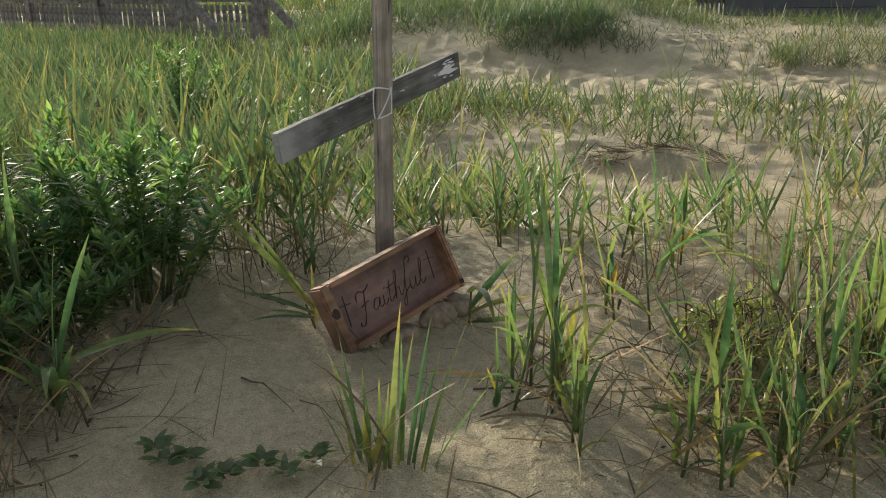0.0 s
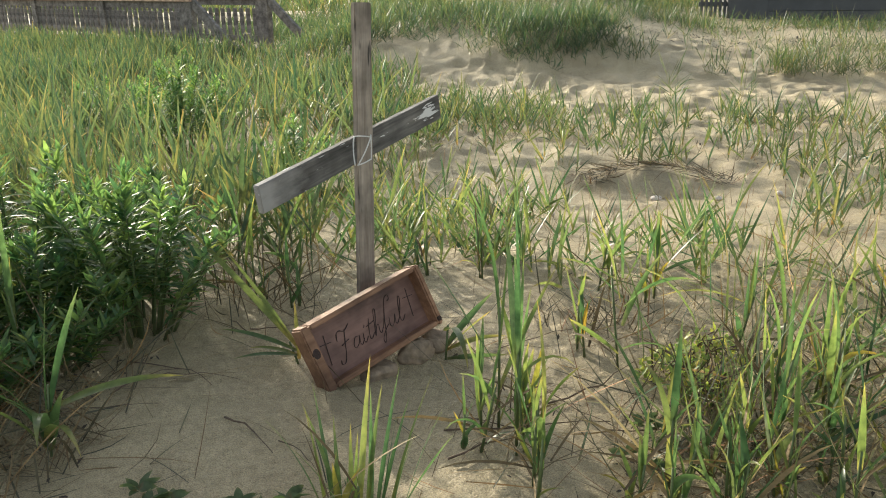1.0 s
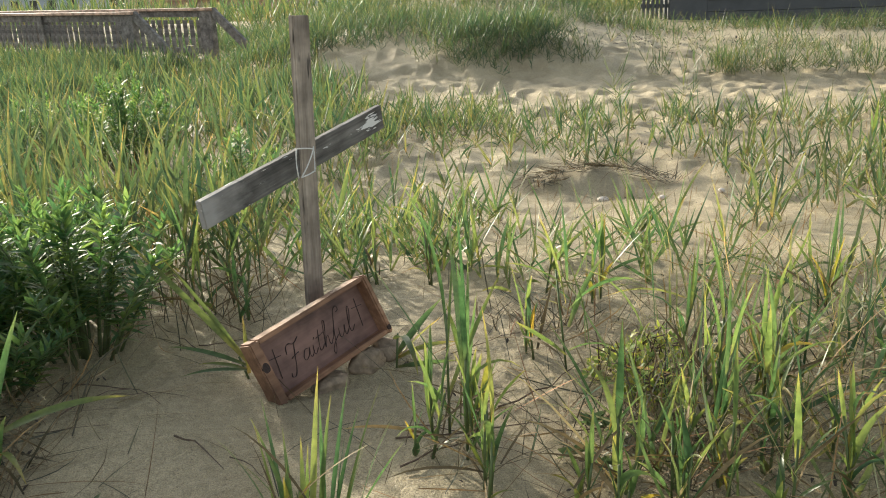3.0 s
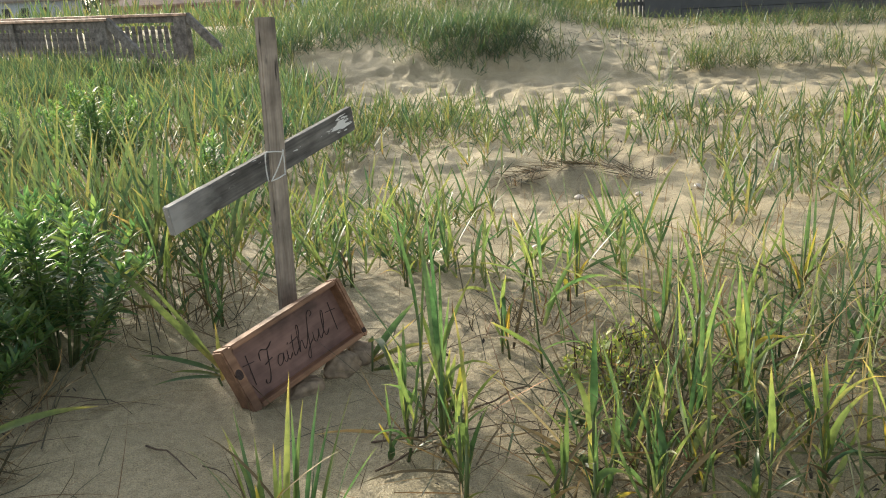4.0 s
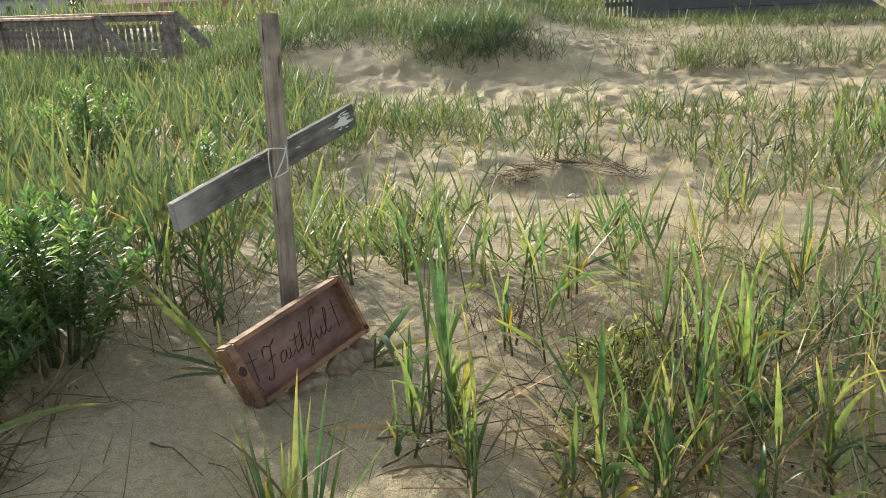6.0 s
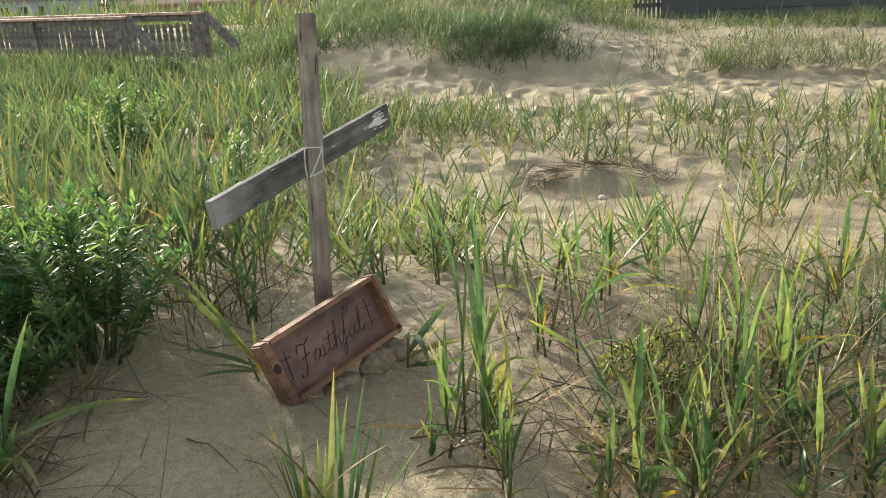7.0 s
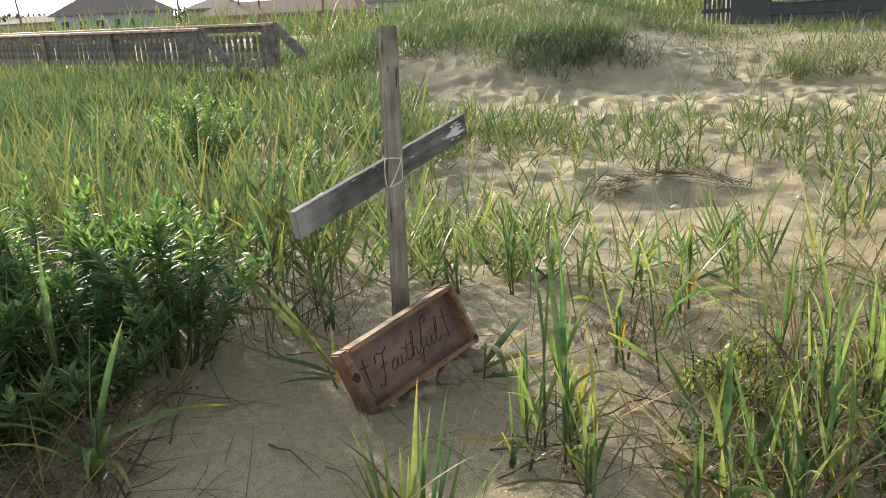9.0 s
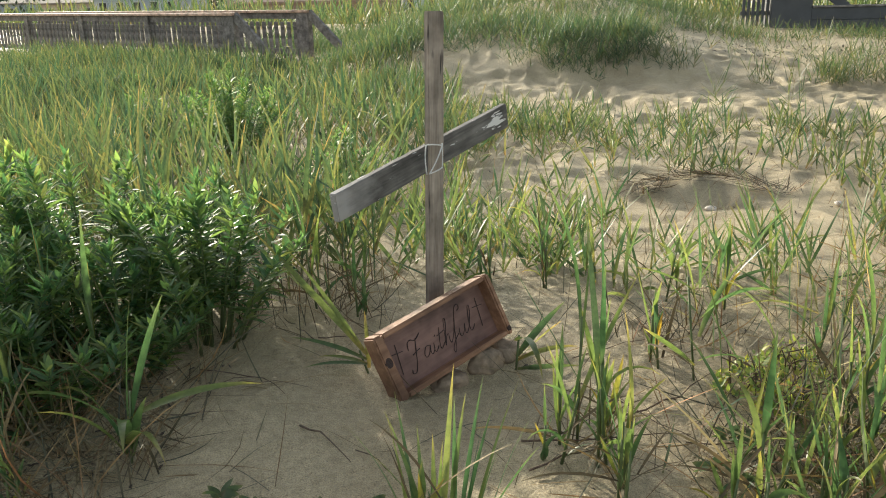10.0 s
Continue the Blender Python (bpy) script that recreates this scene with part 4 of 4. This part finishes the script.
# ---- the cross ----
def cross():
    yaw = 52
    root = thing("wooden_cross", pose(-0.098, 2.03, gz(-0.098, 2.03) - 0.02, -2.0, 1.0, 0), "weathered grey wooden cross tied with white cord", "cross")
    turn = pose(0, 0, 0, 0, 0, yaw)
    top = 0.712
    post = part("post", box(0.042, 0.014, top + 0.02, (0, 0, (top + 0.02) / 2), 0.0018, None, 24, 0.0009), POST_WOOD, root, "grey-brown upright board")
    post.matrix_local = turn
    d = Vector((0.264, 0.505, 0.098)).normalized()
    back = Vector((-d.y, d.x, 0)).normalized()
    up = d.cross(back) * -1 if d.cross(back).z < 0 else d.cross(back)
    m = Matrix((d, back, up)).transposed().to_4x4()
    bar = part("crossbar", box(0.575, 0.015, 0.055, (0, 0, 0), 0.0016, None, 26, 0.0010), BAR_WOOD, root, "dark grey slanting board with a patch of old white paint")
    centre = Vector((-0.0935, 2.0185, 0.423)) - up * 0.026 + back * 0.006 + Vector((-0.0035, 0.0177, -0.0032))
    bar.matrix_basis = root.matrix_basis.inverted() @ Matrix.Translation(centre) @ m
    # cord wound round the joint
    c = centre - back * 0.006 - Vector((-0.0035, 0.0177, -0.0032))
    right = Vector((math.cos(radians(yaw)), math.sin(radians(yaw)), 0))
    front = Vector((right.y, -right.x, 0))
    loops = [
        [(-0.0225, 0.0095, 0.028), (-0.0245, 0.004, 0.0), (-0.0225, 0.0095, -0.032)],
        [(-0.021, 0.010, 0.028), (0.0, 0.0145, 0.027), (0.021, 0.010, 0.021)],
        [(0.0205, 0.010, 0.022), (0.004, 0.0145, -0.006), (-0.018, 0.0115, -0.032)],
        [(-0.018, 0.0115, -0.031), (0.0, 0.0145, -0.029), (0.021, 0.009, -0.024)],
        [(0.0205, 0.010, 0.026), (0.024, 0.007, 0.002), (0.0205, 0.009, -0.026)],
    ]
    for loop in loops:
        pts = [c + right * a + front * b + Vector((0, 0, z)) for a, b, z in loop]
        fine = [pts[0].lerp(pts[1], f).lerp(pts[1].lerp(pts[2], f), f) for f in np.linspace(0, 1, 9)]
        cord = part("cord", tube(fine, 0.0014, 6), CORD, root, "white cotton cord")
        cord.matrix_basis = root.matrix_basis.inverted()


def tray():
    """A shallow wooden tray, stood on its long edge, its floor facing out with burnt lettering."""
    x = Vector((0.646, 0.732, 0.2146)).normalized()
    y = Vector((-0.4035, 0.0892, 0.9106)).normalized()
    z = x.cross(y)
    m = Matrix((x, y, z)).transposed().to_4x4()
    m.translation = Vector((-0.05, 1.91, 0.054))
    root = thing("wooden_tray", m, "brown wooden tray sign with burnt lettering, leaning on stones", "sign")
    L, W, D, t = 0.304, 0.137, 0.046, 0.010
    near_end, far_end = 0.022, 0.013
    inner = L - near_end - far_end
    shift = (near_end - far_end) / 2
    for side in (1, -1):
        part("side_board", box(inner, t, D, (shift, side * (W / 2 - t / 2), -D / 2), 0.0025, None, 14, 0.0008), TRAY_WOOD, root)
    for s, end in ((-1, near_end), (1, far_end)):
        bm = box(W + 0.002, end, D + 0.002, (0, 0, 0), 0.0035, pose(0, 0, 0), 8, 0.0009)
        bmesh.ops.transform(bm, matrix=pose(s * (L / 2 - end / 2), 0, -D / 2 + 0.001, 0, 0, 90), verts=bm.verts)
        board = part("end_board", bm, TRAY_WOOD, root)
        bm = bmesh.new()
        size = 0.0105 if s < 0 else 0.006
        bmesh.ops.create_cone(bm, cap_ends=True, segments=20, radius1=size, radius2=size * 0.9, depth=0.004)
        bmesh.ops.scale(bm, vec=(0.82, 1.1, 1), verts=bm.verts)
        for v in bm.verts:
            v.co.xy *= 1 + 0.12 * noise.noise(v.co * 150)
        bmesh.ops.transform(bm, matrix=Matrix.Translation((s * (L / 2 - end * 0.5), 0.012 if s < 0 else -W / 2 + 0.012, 0.0005)), verts=bm.verts)
        part("knot", bm, KNOT, board, "dark round knot")
    part("panel", box(inner + 0.002, W - 2 * t + 0.002, 0.006, (shift, 0, -D + 0.009), 0.0006, None, 6, 0.0003), PANEL_WOOD, root, "reddish recessed panel")
    face = -D + 0.0126
    # slanted handwriting: each stroke runs through a few turning points, in letter widths
    strokes = (
        ("capital", -0.086, ((0.0, 0.5), (0.02, 0.72), (0.14, 0.78), (0.34, 0.7), (0.56, 0.84))),
        ("capital", -0.086, ((0.36, 0.74), (0.3, 0.4), (0.24, 0.0), (0.14, -0.24), (0.0, -0.22), (0.0, -0.1))),
        ("capital", -0.086, ((0.14, 0.3), (0.3, 0.35), (0.46, 0.38))),
        ("a", -0.052, ((0.26, 0.3), (0.1, 0.32), (0.0, 0.12), (0.06, 0.0), (0.2, 0.08), (0.29, 0.3), (0.27, 0.06), (0.34, 0.0), (0.46, 0.14))),
        ("i", -0.027, ((0.0, 0.3), (-0.01, 0.06), (0.06, 0.0), (0.18, 0.14))),
        ("dot", -0.027, ((0.06, 0.46), (0.09, 0.49), (0.1, 0.52))),
        ("t", -0.014, ((0.1, 0.66), (0.03, 0.3), (0.02, 0.04), (0.09, 0.0), (0.22, 0.14))),
        ("bar", -0.014, ((-0.06, 0.44), (0.1, 0.46), (0.3, 0.5))),
        ("h", 0.0, ((-0.02, 0.1), (0.12, 0.5), (0.17, 0.78), (0.1, 0.8), (0.04, 0.4), (0.0, 0.0), (0.08, 0.24), (0.19, 0.3), (0.2, 0.08), (0.26, 0.0), (0.36, 0.14))),
        ("f", 0.021, ((-0.02, 0.1), (0.14, 0.5), (0.26, 0.94), (0.42, 1.02), (0.46, 0.88), (0.36, 0.84))),
        ("f", 0.021, ((0.26, 0.94), (0.12, 0.4), (0.03, -0.2), (-0.06, -0.36), (-0.1, -0.22), (0.04, -0.02), (0.24, 0.14))),
        ("u", 0.038, ((0.0, 0.32), (-0.01, 0.08), (0.07, 0.0), (0.19, 0.12), (0.26, 0.32), (0.24, 0.06), (0.3, 0.0), (0.42, 0.14))),
        ("l", 0.062, ((-0.02, 0.1), (0.12, 0.46), (0.17, 0.74), (0.1, 0.76), (0.03, 0.3), (0.05, 0.02), (0.14, 0.0), (0.26, 0.14))),
    )
    letters = new("lettering")
    letters.parent = root
    letters["label"] = "burnt black slanted handwriting"
    for name, left, way in strokes:
        pts = [Vector((0.009 + 1.07 * left + 0.06 * a + 0.014 * b, -0.026 + 0.063 * b, face + 0.0003)) for a, b in way]
        smooth = []
        for i in range(len(pts) - 1):
            p, q, r2, w = pts[max(i - 1, 0)], pts[i], pts[i + 1], pts[min(i + 2, len(pts) - 1)]
            for f in (0, 0.2, 0.4, 0.6, 0.8):
                smooth.append(0.5 * (2 * q + (r2 - p) * f + (2 * p - 5 * q + 4 * r2 - w) * f * f + (3 * q - p - 3 * r2 + w) * f ** 3))
        smooth.append(pts[-1])
        ends = 1.35 if name == "capital" else 1.0
        part("stroke", tube(smooth, lambda f: ends * (0.00055 + 0.00045 * math.sin(f * 9.0) ** 2), 5), INK, letters)
    for sx, lean in ((-0.103, -8), (0.113, -8)):
        bm = box(0.0016, 0.062, 0.0008, (0, 0, 0), 0)
        extra = box(0.026, 0.0014, 0.0009, (0, 0.013, 0.0001), 0)
        tmp = bpy.data.meshes.new("tmp")
        extra.to_mesh(tmp)
        extra.free()
        bm.from_mesh(tmp)
        bpy.data.meshes.remove(tmp)
        mk = part("cross_mark", bm, INK, root, "small burnt cross")
        mk.matrix_local = pose(sx, 0, face + 0.0004, 0, 0, lean)


cross()
tray()


def stone(x, y, z, size, seed, label, turn=0):
    bm = bmesh.new()
    bmesh.ops.create_icosphere(bm, subdivisions=4, radius=1)
    off = Vector((seed * 3.7, seed * 1.3, 0))
    for v in bm.verts:
        v.co *= 1 + 0.3 * noise.noise(v.co * 1.3 + off) + 0.14 * noise.noise(v.co * 3.2 + off) + 0.05 * noise.noise(v.co * 8 + off)
        v.co = Vector((v.co.x * size[0], v.co.y * size[1], v.co.z * size[2]))
    for f in bm.faces:
        f.smooth = True
    me = bpy.data.meshes.new("stone")
    bm.to_mesh(me)
    bm.free()
    ob = mesh_part("stone", me, STONE)
    ob.matrix_world = pose(x, y, z, 0, 0, turn)
    return tagged(ob, label, "stone", "stones under the tray")


stone(0.022, 1.972, -0.034, (0.042, 0.03, 0.034), 1, "rounded brown stone propping up the wooden tray", 40)
stone(-0.045, 1.905, -0.05, (0.045, 0.03, 0.026), 2, "rough brown stone half sunk under the tray", 50)
stone(0.06, 2.02, -0.03, (0.04, 0.03, 0.03), 3, "sandy brown stone behind the tray corner", 15)


# ---- twigs and small litter ----
def twig(x, y, az, length, seed, thick=0.002):
    r = random.Random(seed)
    pts, p, a = [], Vector((x, y, 0)), radians(az)
    for i in range(7):
        pts.append(Vector((p.x, p.y, gz(p.x, p.y) + 0.004 + 0.012 * math.sin(i * 0.52) * r.random())))
        a += r.gauss(0, 0.16)
        p += Vector((math.cos(a), math.sin(a), 0)) * length / 6
    ob = part("twig", tube(pts, lambda f: thick * (1.1 - 0.75 * f), 5), TWIG, None)
    tagged(ob, "thin dark dead stalk lying on sand", "twig", "dead stalks on the sand")


for i, (x, y, az, length) in enumerate(((-0.5, 1.75, 20, 0.2), (-0.52, 1.7, 55, 0.16), (-0.28, 1.66, -35, 0.16), (-0.16, 1.6, -30, 0.12), (-0.55, 1.83, 10, 0.22),
                                        (0.12, 1.66, 12, 0.3), (0.15, 1.72, -20, 0.25), (0.22, 1.9, -40, 0.3), (0.3, 1.78, 15, 0.25), (0.2, 2.0, 30, 0.25),
                                        (-0.36, 2.02, 5, 0.12), (-0.3, 1.98, 170, 0.16), (0.4, 1.7, -15, 0.28), (0.5, 1.75, 40, 0.3), (0.14, 1.56, 25, 0.2), (-0.6, 1.62, 15, 0.2))):
    twig(x, y, az, length, 40 + i, 0.0011 + 0.0004 * (i % 3))
for i, (x, y) in enumerate(((0.77, 4.07), (1.02, 4.0), (1.3, 4.1), (0.3, 3.55), (1.9, 5.0))):
    bm = bmesh.new()
    bmesh.ops.create_icosphere(bm, subdivisions=2, radius=0.016 if i else 0.022)
    for v in bm.verts:
        v.co = Vector((v.co.x * 1.3, v.co.y, v.co.z * 0.7)) * (1 + 0.2 * noise.noise(v.co * 60 + Vector((i, 0, 0))))
    for f in bm.faces:
        f.smooth = True
    ob = part("shell", bm, SHELL, None)
    ob.matrix_world = pose(x, y, gz(x, y) + 0.004, 0, 0, 40 * i)
    tagged(ob, "small pale worn shell on sand", "shell", "shells on the sand")


def litter():
    r = np.random.default_rng(21)
    n = 420
    xy = np.stack([r.uniform(1.2, 5.2, n), 11.0 + 1.9 * r.beta(2, 1.5, n)], -1)
    xy = np.concatenate([xy, np.stack([r.uniform(-0.6, 3.0, 260), r.uniform(3.2, 6.8, 260)], -1), np.stack([r.uniform(0.1, 1.4, 160), r.uniform(1.5, 2.6, 160)], -1),
                         np.stack([-0.45 - 0.65 * r.beta(1.3, 1.0, 420), r.uniform(1.28, 1.85, 420)], -1)])
    n = len(xy)
    P = np.stack([xy[:, 0], xy[:, 1], ground_height(xy[:, 0], xy[:, 1]) + 0.004], -1)
    far = np.clip(xy[:, 1] / 12, 0.25, 0.8)
    me = blades_mesh("plant_litter", P, r.uniform(0, 6.28, n), r.uniform(1.0, 1.6, n), r.normal(0, 0.6, n), r.uniform(0.03, 0.09, n) * far, r.uniform(0.012, 0.035, n) * far, 2, 0.4)
    tagged(mesh_part("plant_litter", me, LITTER), "small dark scraps of dead leaves on sand", "litter", kind="stuff")


litter()


# ---- boardwalk ----
def boardwalk():
    u = Vector((-0.85, 0.53, 0)).normalized()
    v = Vector((0.53, 0.85, 0)).normalized()
    near = Vector((-5.1, 12.8, 0))
    far = near + v * 1.45
    top, deck = 0.49, -0.33
    angle = math.atan2(u.y, u.x)
    turn = Matrix.Rotation(angle, 4, "Z")
    root = thing("boardwalk", Matrix(), "weathered wooden boardwalk with reddish handrails and steps", "boardwalk")
    length = 10.0
    for side, start in ((0, near), (1, far)):
        mid = start + u * length / 2
        part("rail_cap", box(length + 0.1, 0.16, 0.04, (mid.x, mid.y, top - 0.02), 0.004, turn), CAP, root, "reddish-brown flat handrail cap")
        part("rail_board", box(length, 0.04, 0.1, (mid.x, mid.y, top - 0.092), 0.003, turn), DECK, root)
        part("bottom_rail", box(length, 0.04, 0.09, (mid.x, mid.y, deck + 0.14), 0.003, turn), DECK, root)
        for k in range(5):
            p = start + u * (0.12 + k * 2.4)
            part("post", box(0.16 if k else 0.3, 0.1, top + 0.75, (p.x, p.y, (top - 0.045 - 0.79) / 2), 0.004, turn), DECK, root)
        gap = box(0.085, 0.025, top - 0.19 - deck - 0.1, (0, 0, 0), 0.002)
        me = bpy.data.meshes.new("baluster")
        gap.to_mesh(me)
        gap.free()
        me.materials.append(DECK)
        for k in range(int(length / 0.172)):
            p = start + u * (0.36 + k * 0.172)
            b = new("baluster", me)
            b.parent = root
            b.matrix_world = Matrix.Translation((p.x, p.y, (top - 0.19 + deck + 0.1) / 2)) @ turn
        # stair rail falling to the sand
        a = start - u * 0.02 + Vector((0, 0, top - 0.05))
        e = start - u * 1.5 + Vector((0, 0, top - 1.12))
        slope = (e - a).to_track_quat("X", "Z").to_matrix().to_4x4()
        c = (a + e) / 2
        part("stair_rail", box((e - a).length, 0.06, 0.14, tuple(c), 0.004, slope), DECK, root)
        foot = start - u * 1.25
        part("post", box(0.1, 0.1, 0.75, (foot.x, foot.y, -0.35), 0.004, turn), DECK, root)
    plank = box(0.138, 1.4, 0.035, (0, 0, 0), 0.003)
    me = bpy.data.meshes.new("deck_plank")
    plank.to_mesh(me)
    plank.free()
    me.materials.append(DECK)
    for k in range(70):
        p = (near + far) / 2 + u * (0.07 + k * 0.143)
        b = new("deck_plank", me)
        b.parent = root
        b.matrix_world = Matrix.Translation((p.x, p.y, deck)) @ turn
    for k in range(3):
        p = (near + far) / 2 - u * (0.18 + k * 0.28)
        part("step", box(0.28, 1.36, 0.04, (p.x, p.y, deck - 0.17 * (k + 1) + 0.12), 0.004, turn), DECK, root)


boardwalk()


# ---- houses and far things ----
def hip_roof(w, d, rise, over=0.5, ridge=0.5):
    bm = bmesh.new()
    lo = [bm.verts.new((sx * (w / 2 + over), sy * (d / 2 + over), 0)) for sx, sy in ((-1, -1), (1, -1), (1, 1), (-1, 1))]
    eave = [bm.verts.new((v.co.x, v.co.y, 0.22)) for v in lo]
    r = [bm.verts.new((s * w * ridge / 2, 0, rise)) for s in (-1, 1)]
    bm.faces.new(lo[::-1])
    for i in range(4):
        bm.faces.new((lo[i], lo[(i + 1) % 4], eave[(i + 1) % 4], eave[i]))
    bm.faces.new((eave[0], eave[1], r[1], r[0]))
    bm.faces.new((eave[1], eave[2], r[1]))
    bm.faces.new((eave[2], eave[3], r[0], r[1]))
    bm.faces.new((eave[3], eave[0], r[0]))
    return bm


def house(x, y, w, d, floor, eave, rise, wall_mat, roof_mat, label, windows=4, ridge=0.5, turn=0):
    root = thing("house", pose(x, y, floor, 0, 0, turn), label, "house", "houses beyond the dunes")
    part("wall", box(w, d, eave - floor, (0, 0, (eave - floor) / 2), 0.02), wall_mat, root)
    bm = hip_roof(w, d, rise, 0.5, ridge)
    bmesh.ops.translate(bm, vec=(0, 0, eave - floor), verts=bm.verts)
    part("roof", bm, roof_mat, root)
    for i in range(windows):
        wx = -w / 2 + w * (i + 0.6) / windows
        win = part("window", box(1.1, 0.12, 1.3, (wx, -d / 2 - 0.02, eave - floor - 1.2), 0.01), PALE_TRIM, root)
        part("pane", box(0.9, 0.06, 1.1, (wx, -d / 2 - 0.07, eave - floor - 1.2), 0), WINDOW_GLASS, win)
    return root


house(-55.2, 104, 11.5, 8, -1.7, 1.05, 2.9, HOUSE_WALL, ROOF, "pale blue-grey house with a brown hipped roof", 5, 0.45)
house(-44.5, 112, 5.5, 7, -1.7, 0.9, 1.3, HOUSE_TAN, ROOF, "small tan house with a low brown roof", 2, 0.6)
house(-31.5, 101, 18, 8, -1.7, -0.1, 1.7, ROOF_RED, ROOF_RED, "long low building with a red-brown roof", 0, 0.93)
house(-21.5, 122, 9, 7, -1.7, 0.5, 2.0, HOUSE_WALL, ROOF, "grey house with a pitched roof", 3, 0.2)
house(-12, 130, 10, 8, -1.7, 0.6, 2.2, HOUSE_WALL, ROOF, "grey house with a pitched roof", 3, 0.4)
house(-78, 125, 10, 8, -1.7, 0.3, 1.2, HOUSE_TAN, ROOF, "far tan house with a low roof", 3, 0.5)
house(-95, 140, 12, 8, -1.7, 0.4, 1.3, HOUSE_WALL, ROOF, "far grey house with a low roof", 3, 0.5)

POLE = plain("grey_pole_wood", (0.14, 0.12, 0.10), 0.85, 0.2, 6)
for x, y, tall, lean in ((-42.5, 95, 7, 1), (-37.2, 100, 7, 2), (-33.7, 98, 7, -3), (-22.5, 84, 8, 1), (-62, 95, 6, -4), (-15, 90, 7, 0)):
    root = thing("utility_pole", pose(x, y, -1.75, 0, lean, 0), "bare grey wooden utility pole", "pole", "poles beyond the dunes")
    part("shaft", tube([(0, 0, 0), (0, 0, tall / 2), (0, 0, tall)], lambda f: 0.15 - 0.04 * f, 8), POLE, root)
    part("crossarm", box(1.6, 0.1, 0.12, (0, 0, tall - 0.6), 0.01), POLE, root)


def far_trees():
    r = np.random.default_rng(77)
    n = 9000
    x = np.concatenate([r.uniform(-130, -60, n // 2), r.uniform(-60, 60, n - n // 2)])
    y = np.concatenate([r.uniform(135, 160, n // 2), r.uniform(150, 175, n - n // 2)])
    tall = 3.0 + 1.2 * bumps(x, y, 9, 5, 3)
    P = np.stack([x, y, -1.7 + tall * r.uniform(0, 1, n)], -1)
    me = blades_mesh("far_trees", P, r.uniform(0, 6.28, n), r.uniform(0, 1.4, n), r.normal(0, 0.5, n), r.uniform(0.5, 1.2, n), r.uniform(0.4, 0.8, n), 2, 0)
    tagged(mesh_part("far_trees", me, TREE_LEAF), "low dark trees along the skyline", "trees", kind="stuff")


far_trees()


def bulkhead():
    """A dark timber block and low wall above the dune, with a slat fence beside it."""
    root = thing("timber_bulkhead", pose(0.18, 16.2, 0), "dark grey timber bulkhead wall behind dune grass", "wall")
    part("block", box(0.68, 0.6, 1.7, (3.5, 0.25, 0.45), 0.01), DARK_SIDING, root)
    for k in range(3):
        part("wall_board", box(3.54, 0.09, 0.2, (5.6, 0, 0.21 - k * 0.205), 0.006), DARK_SIDING, root)
    part("backing_board", box(3.5, 0.02, 0.6, (5.6, 0.058, 0.0), 0.003), DARK_SIDING, root)
    part("wall_cap", box(3.52, 0.14, 0.035, (5.6, 0, 0.33), 0.004), DECK, root, "weathered grey cap board")
    for k in range(3):
        part("wall_post", box(0.12, 0.1, 0.75, (4.5 + k * 1.3, 0.12, -0.05), 0.006), DARK_SIDING, root)
    part("brace", box(0.9, 0.08, 0.16, (4.15, 0.12, 0.52), 0.006, Matrix.Rotation(radians(38), 4, "Y")), DARK_SIDING, root)
    part("end_board", box(1.0, 0.09, 0.3, (7.5, -0.03, -0.1), 0.006, Matrix.Rotation(radians(31), 4, "Y")), DARK_SIDING, root)
    fence = thing("slat_fence", pose(3.1, 16.25, gz(2.9, 16.25)), "dark upright slat fence beside the bulkhead", "fence")
    slat = box(0.052, 0.02, 1.2, (0, 0, 0.55), 0.003)
    me = bpy.data.meshes.new("slat")
    slat.to_mesh(me)
    slat.free()
    me.materials.append(DARK_SIDING)
    for k in range(6):
        s = new("slat", me)
        s.parent = fence
        s.location = (-0.2 + k * 0.08, 0, 0)
    for z in (0.2, 0.95):
        part("rail", box(0.5, 0.03, 0.07, (0, 0.028, z), 0.003), DARK_SIDING, fence)


bulkhead()
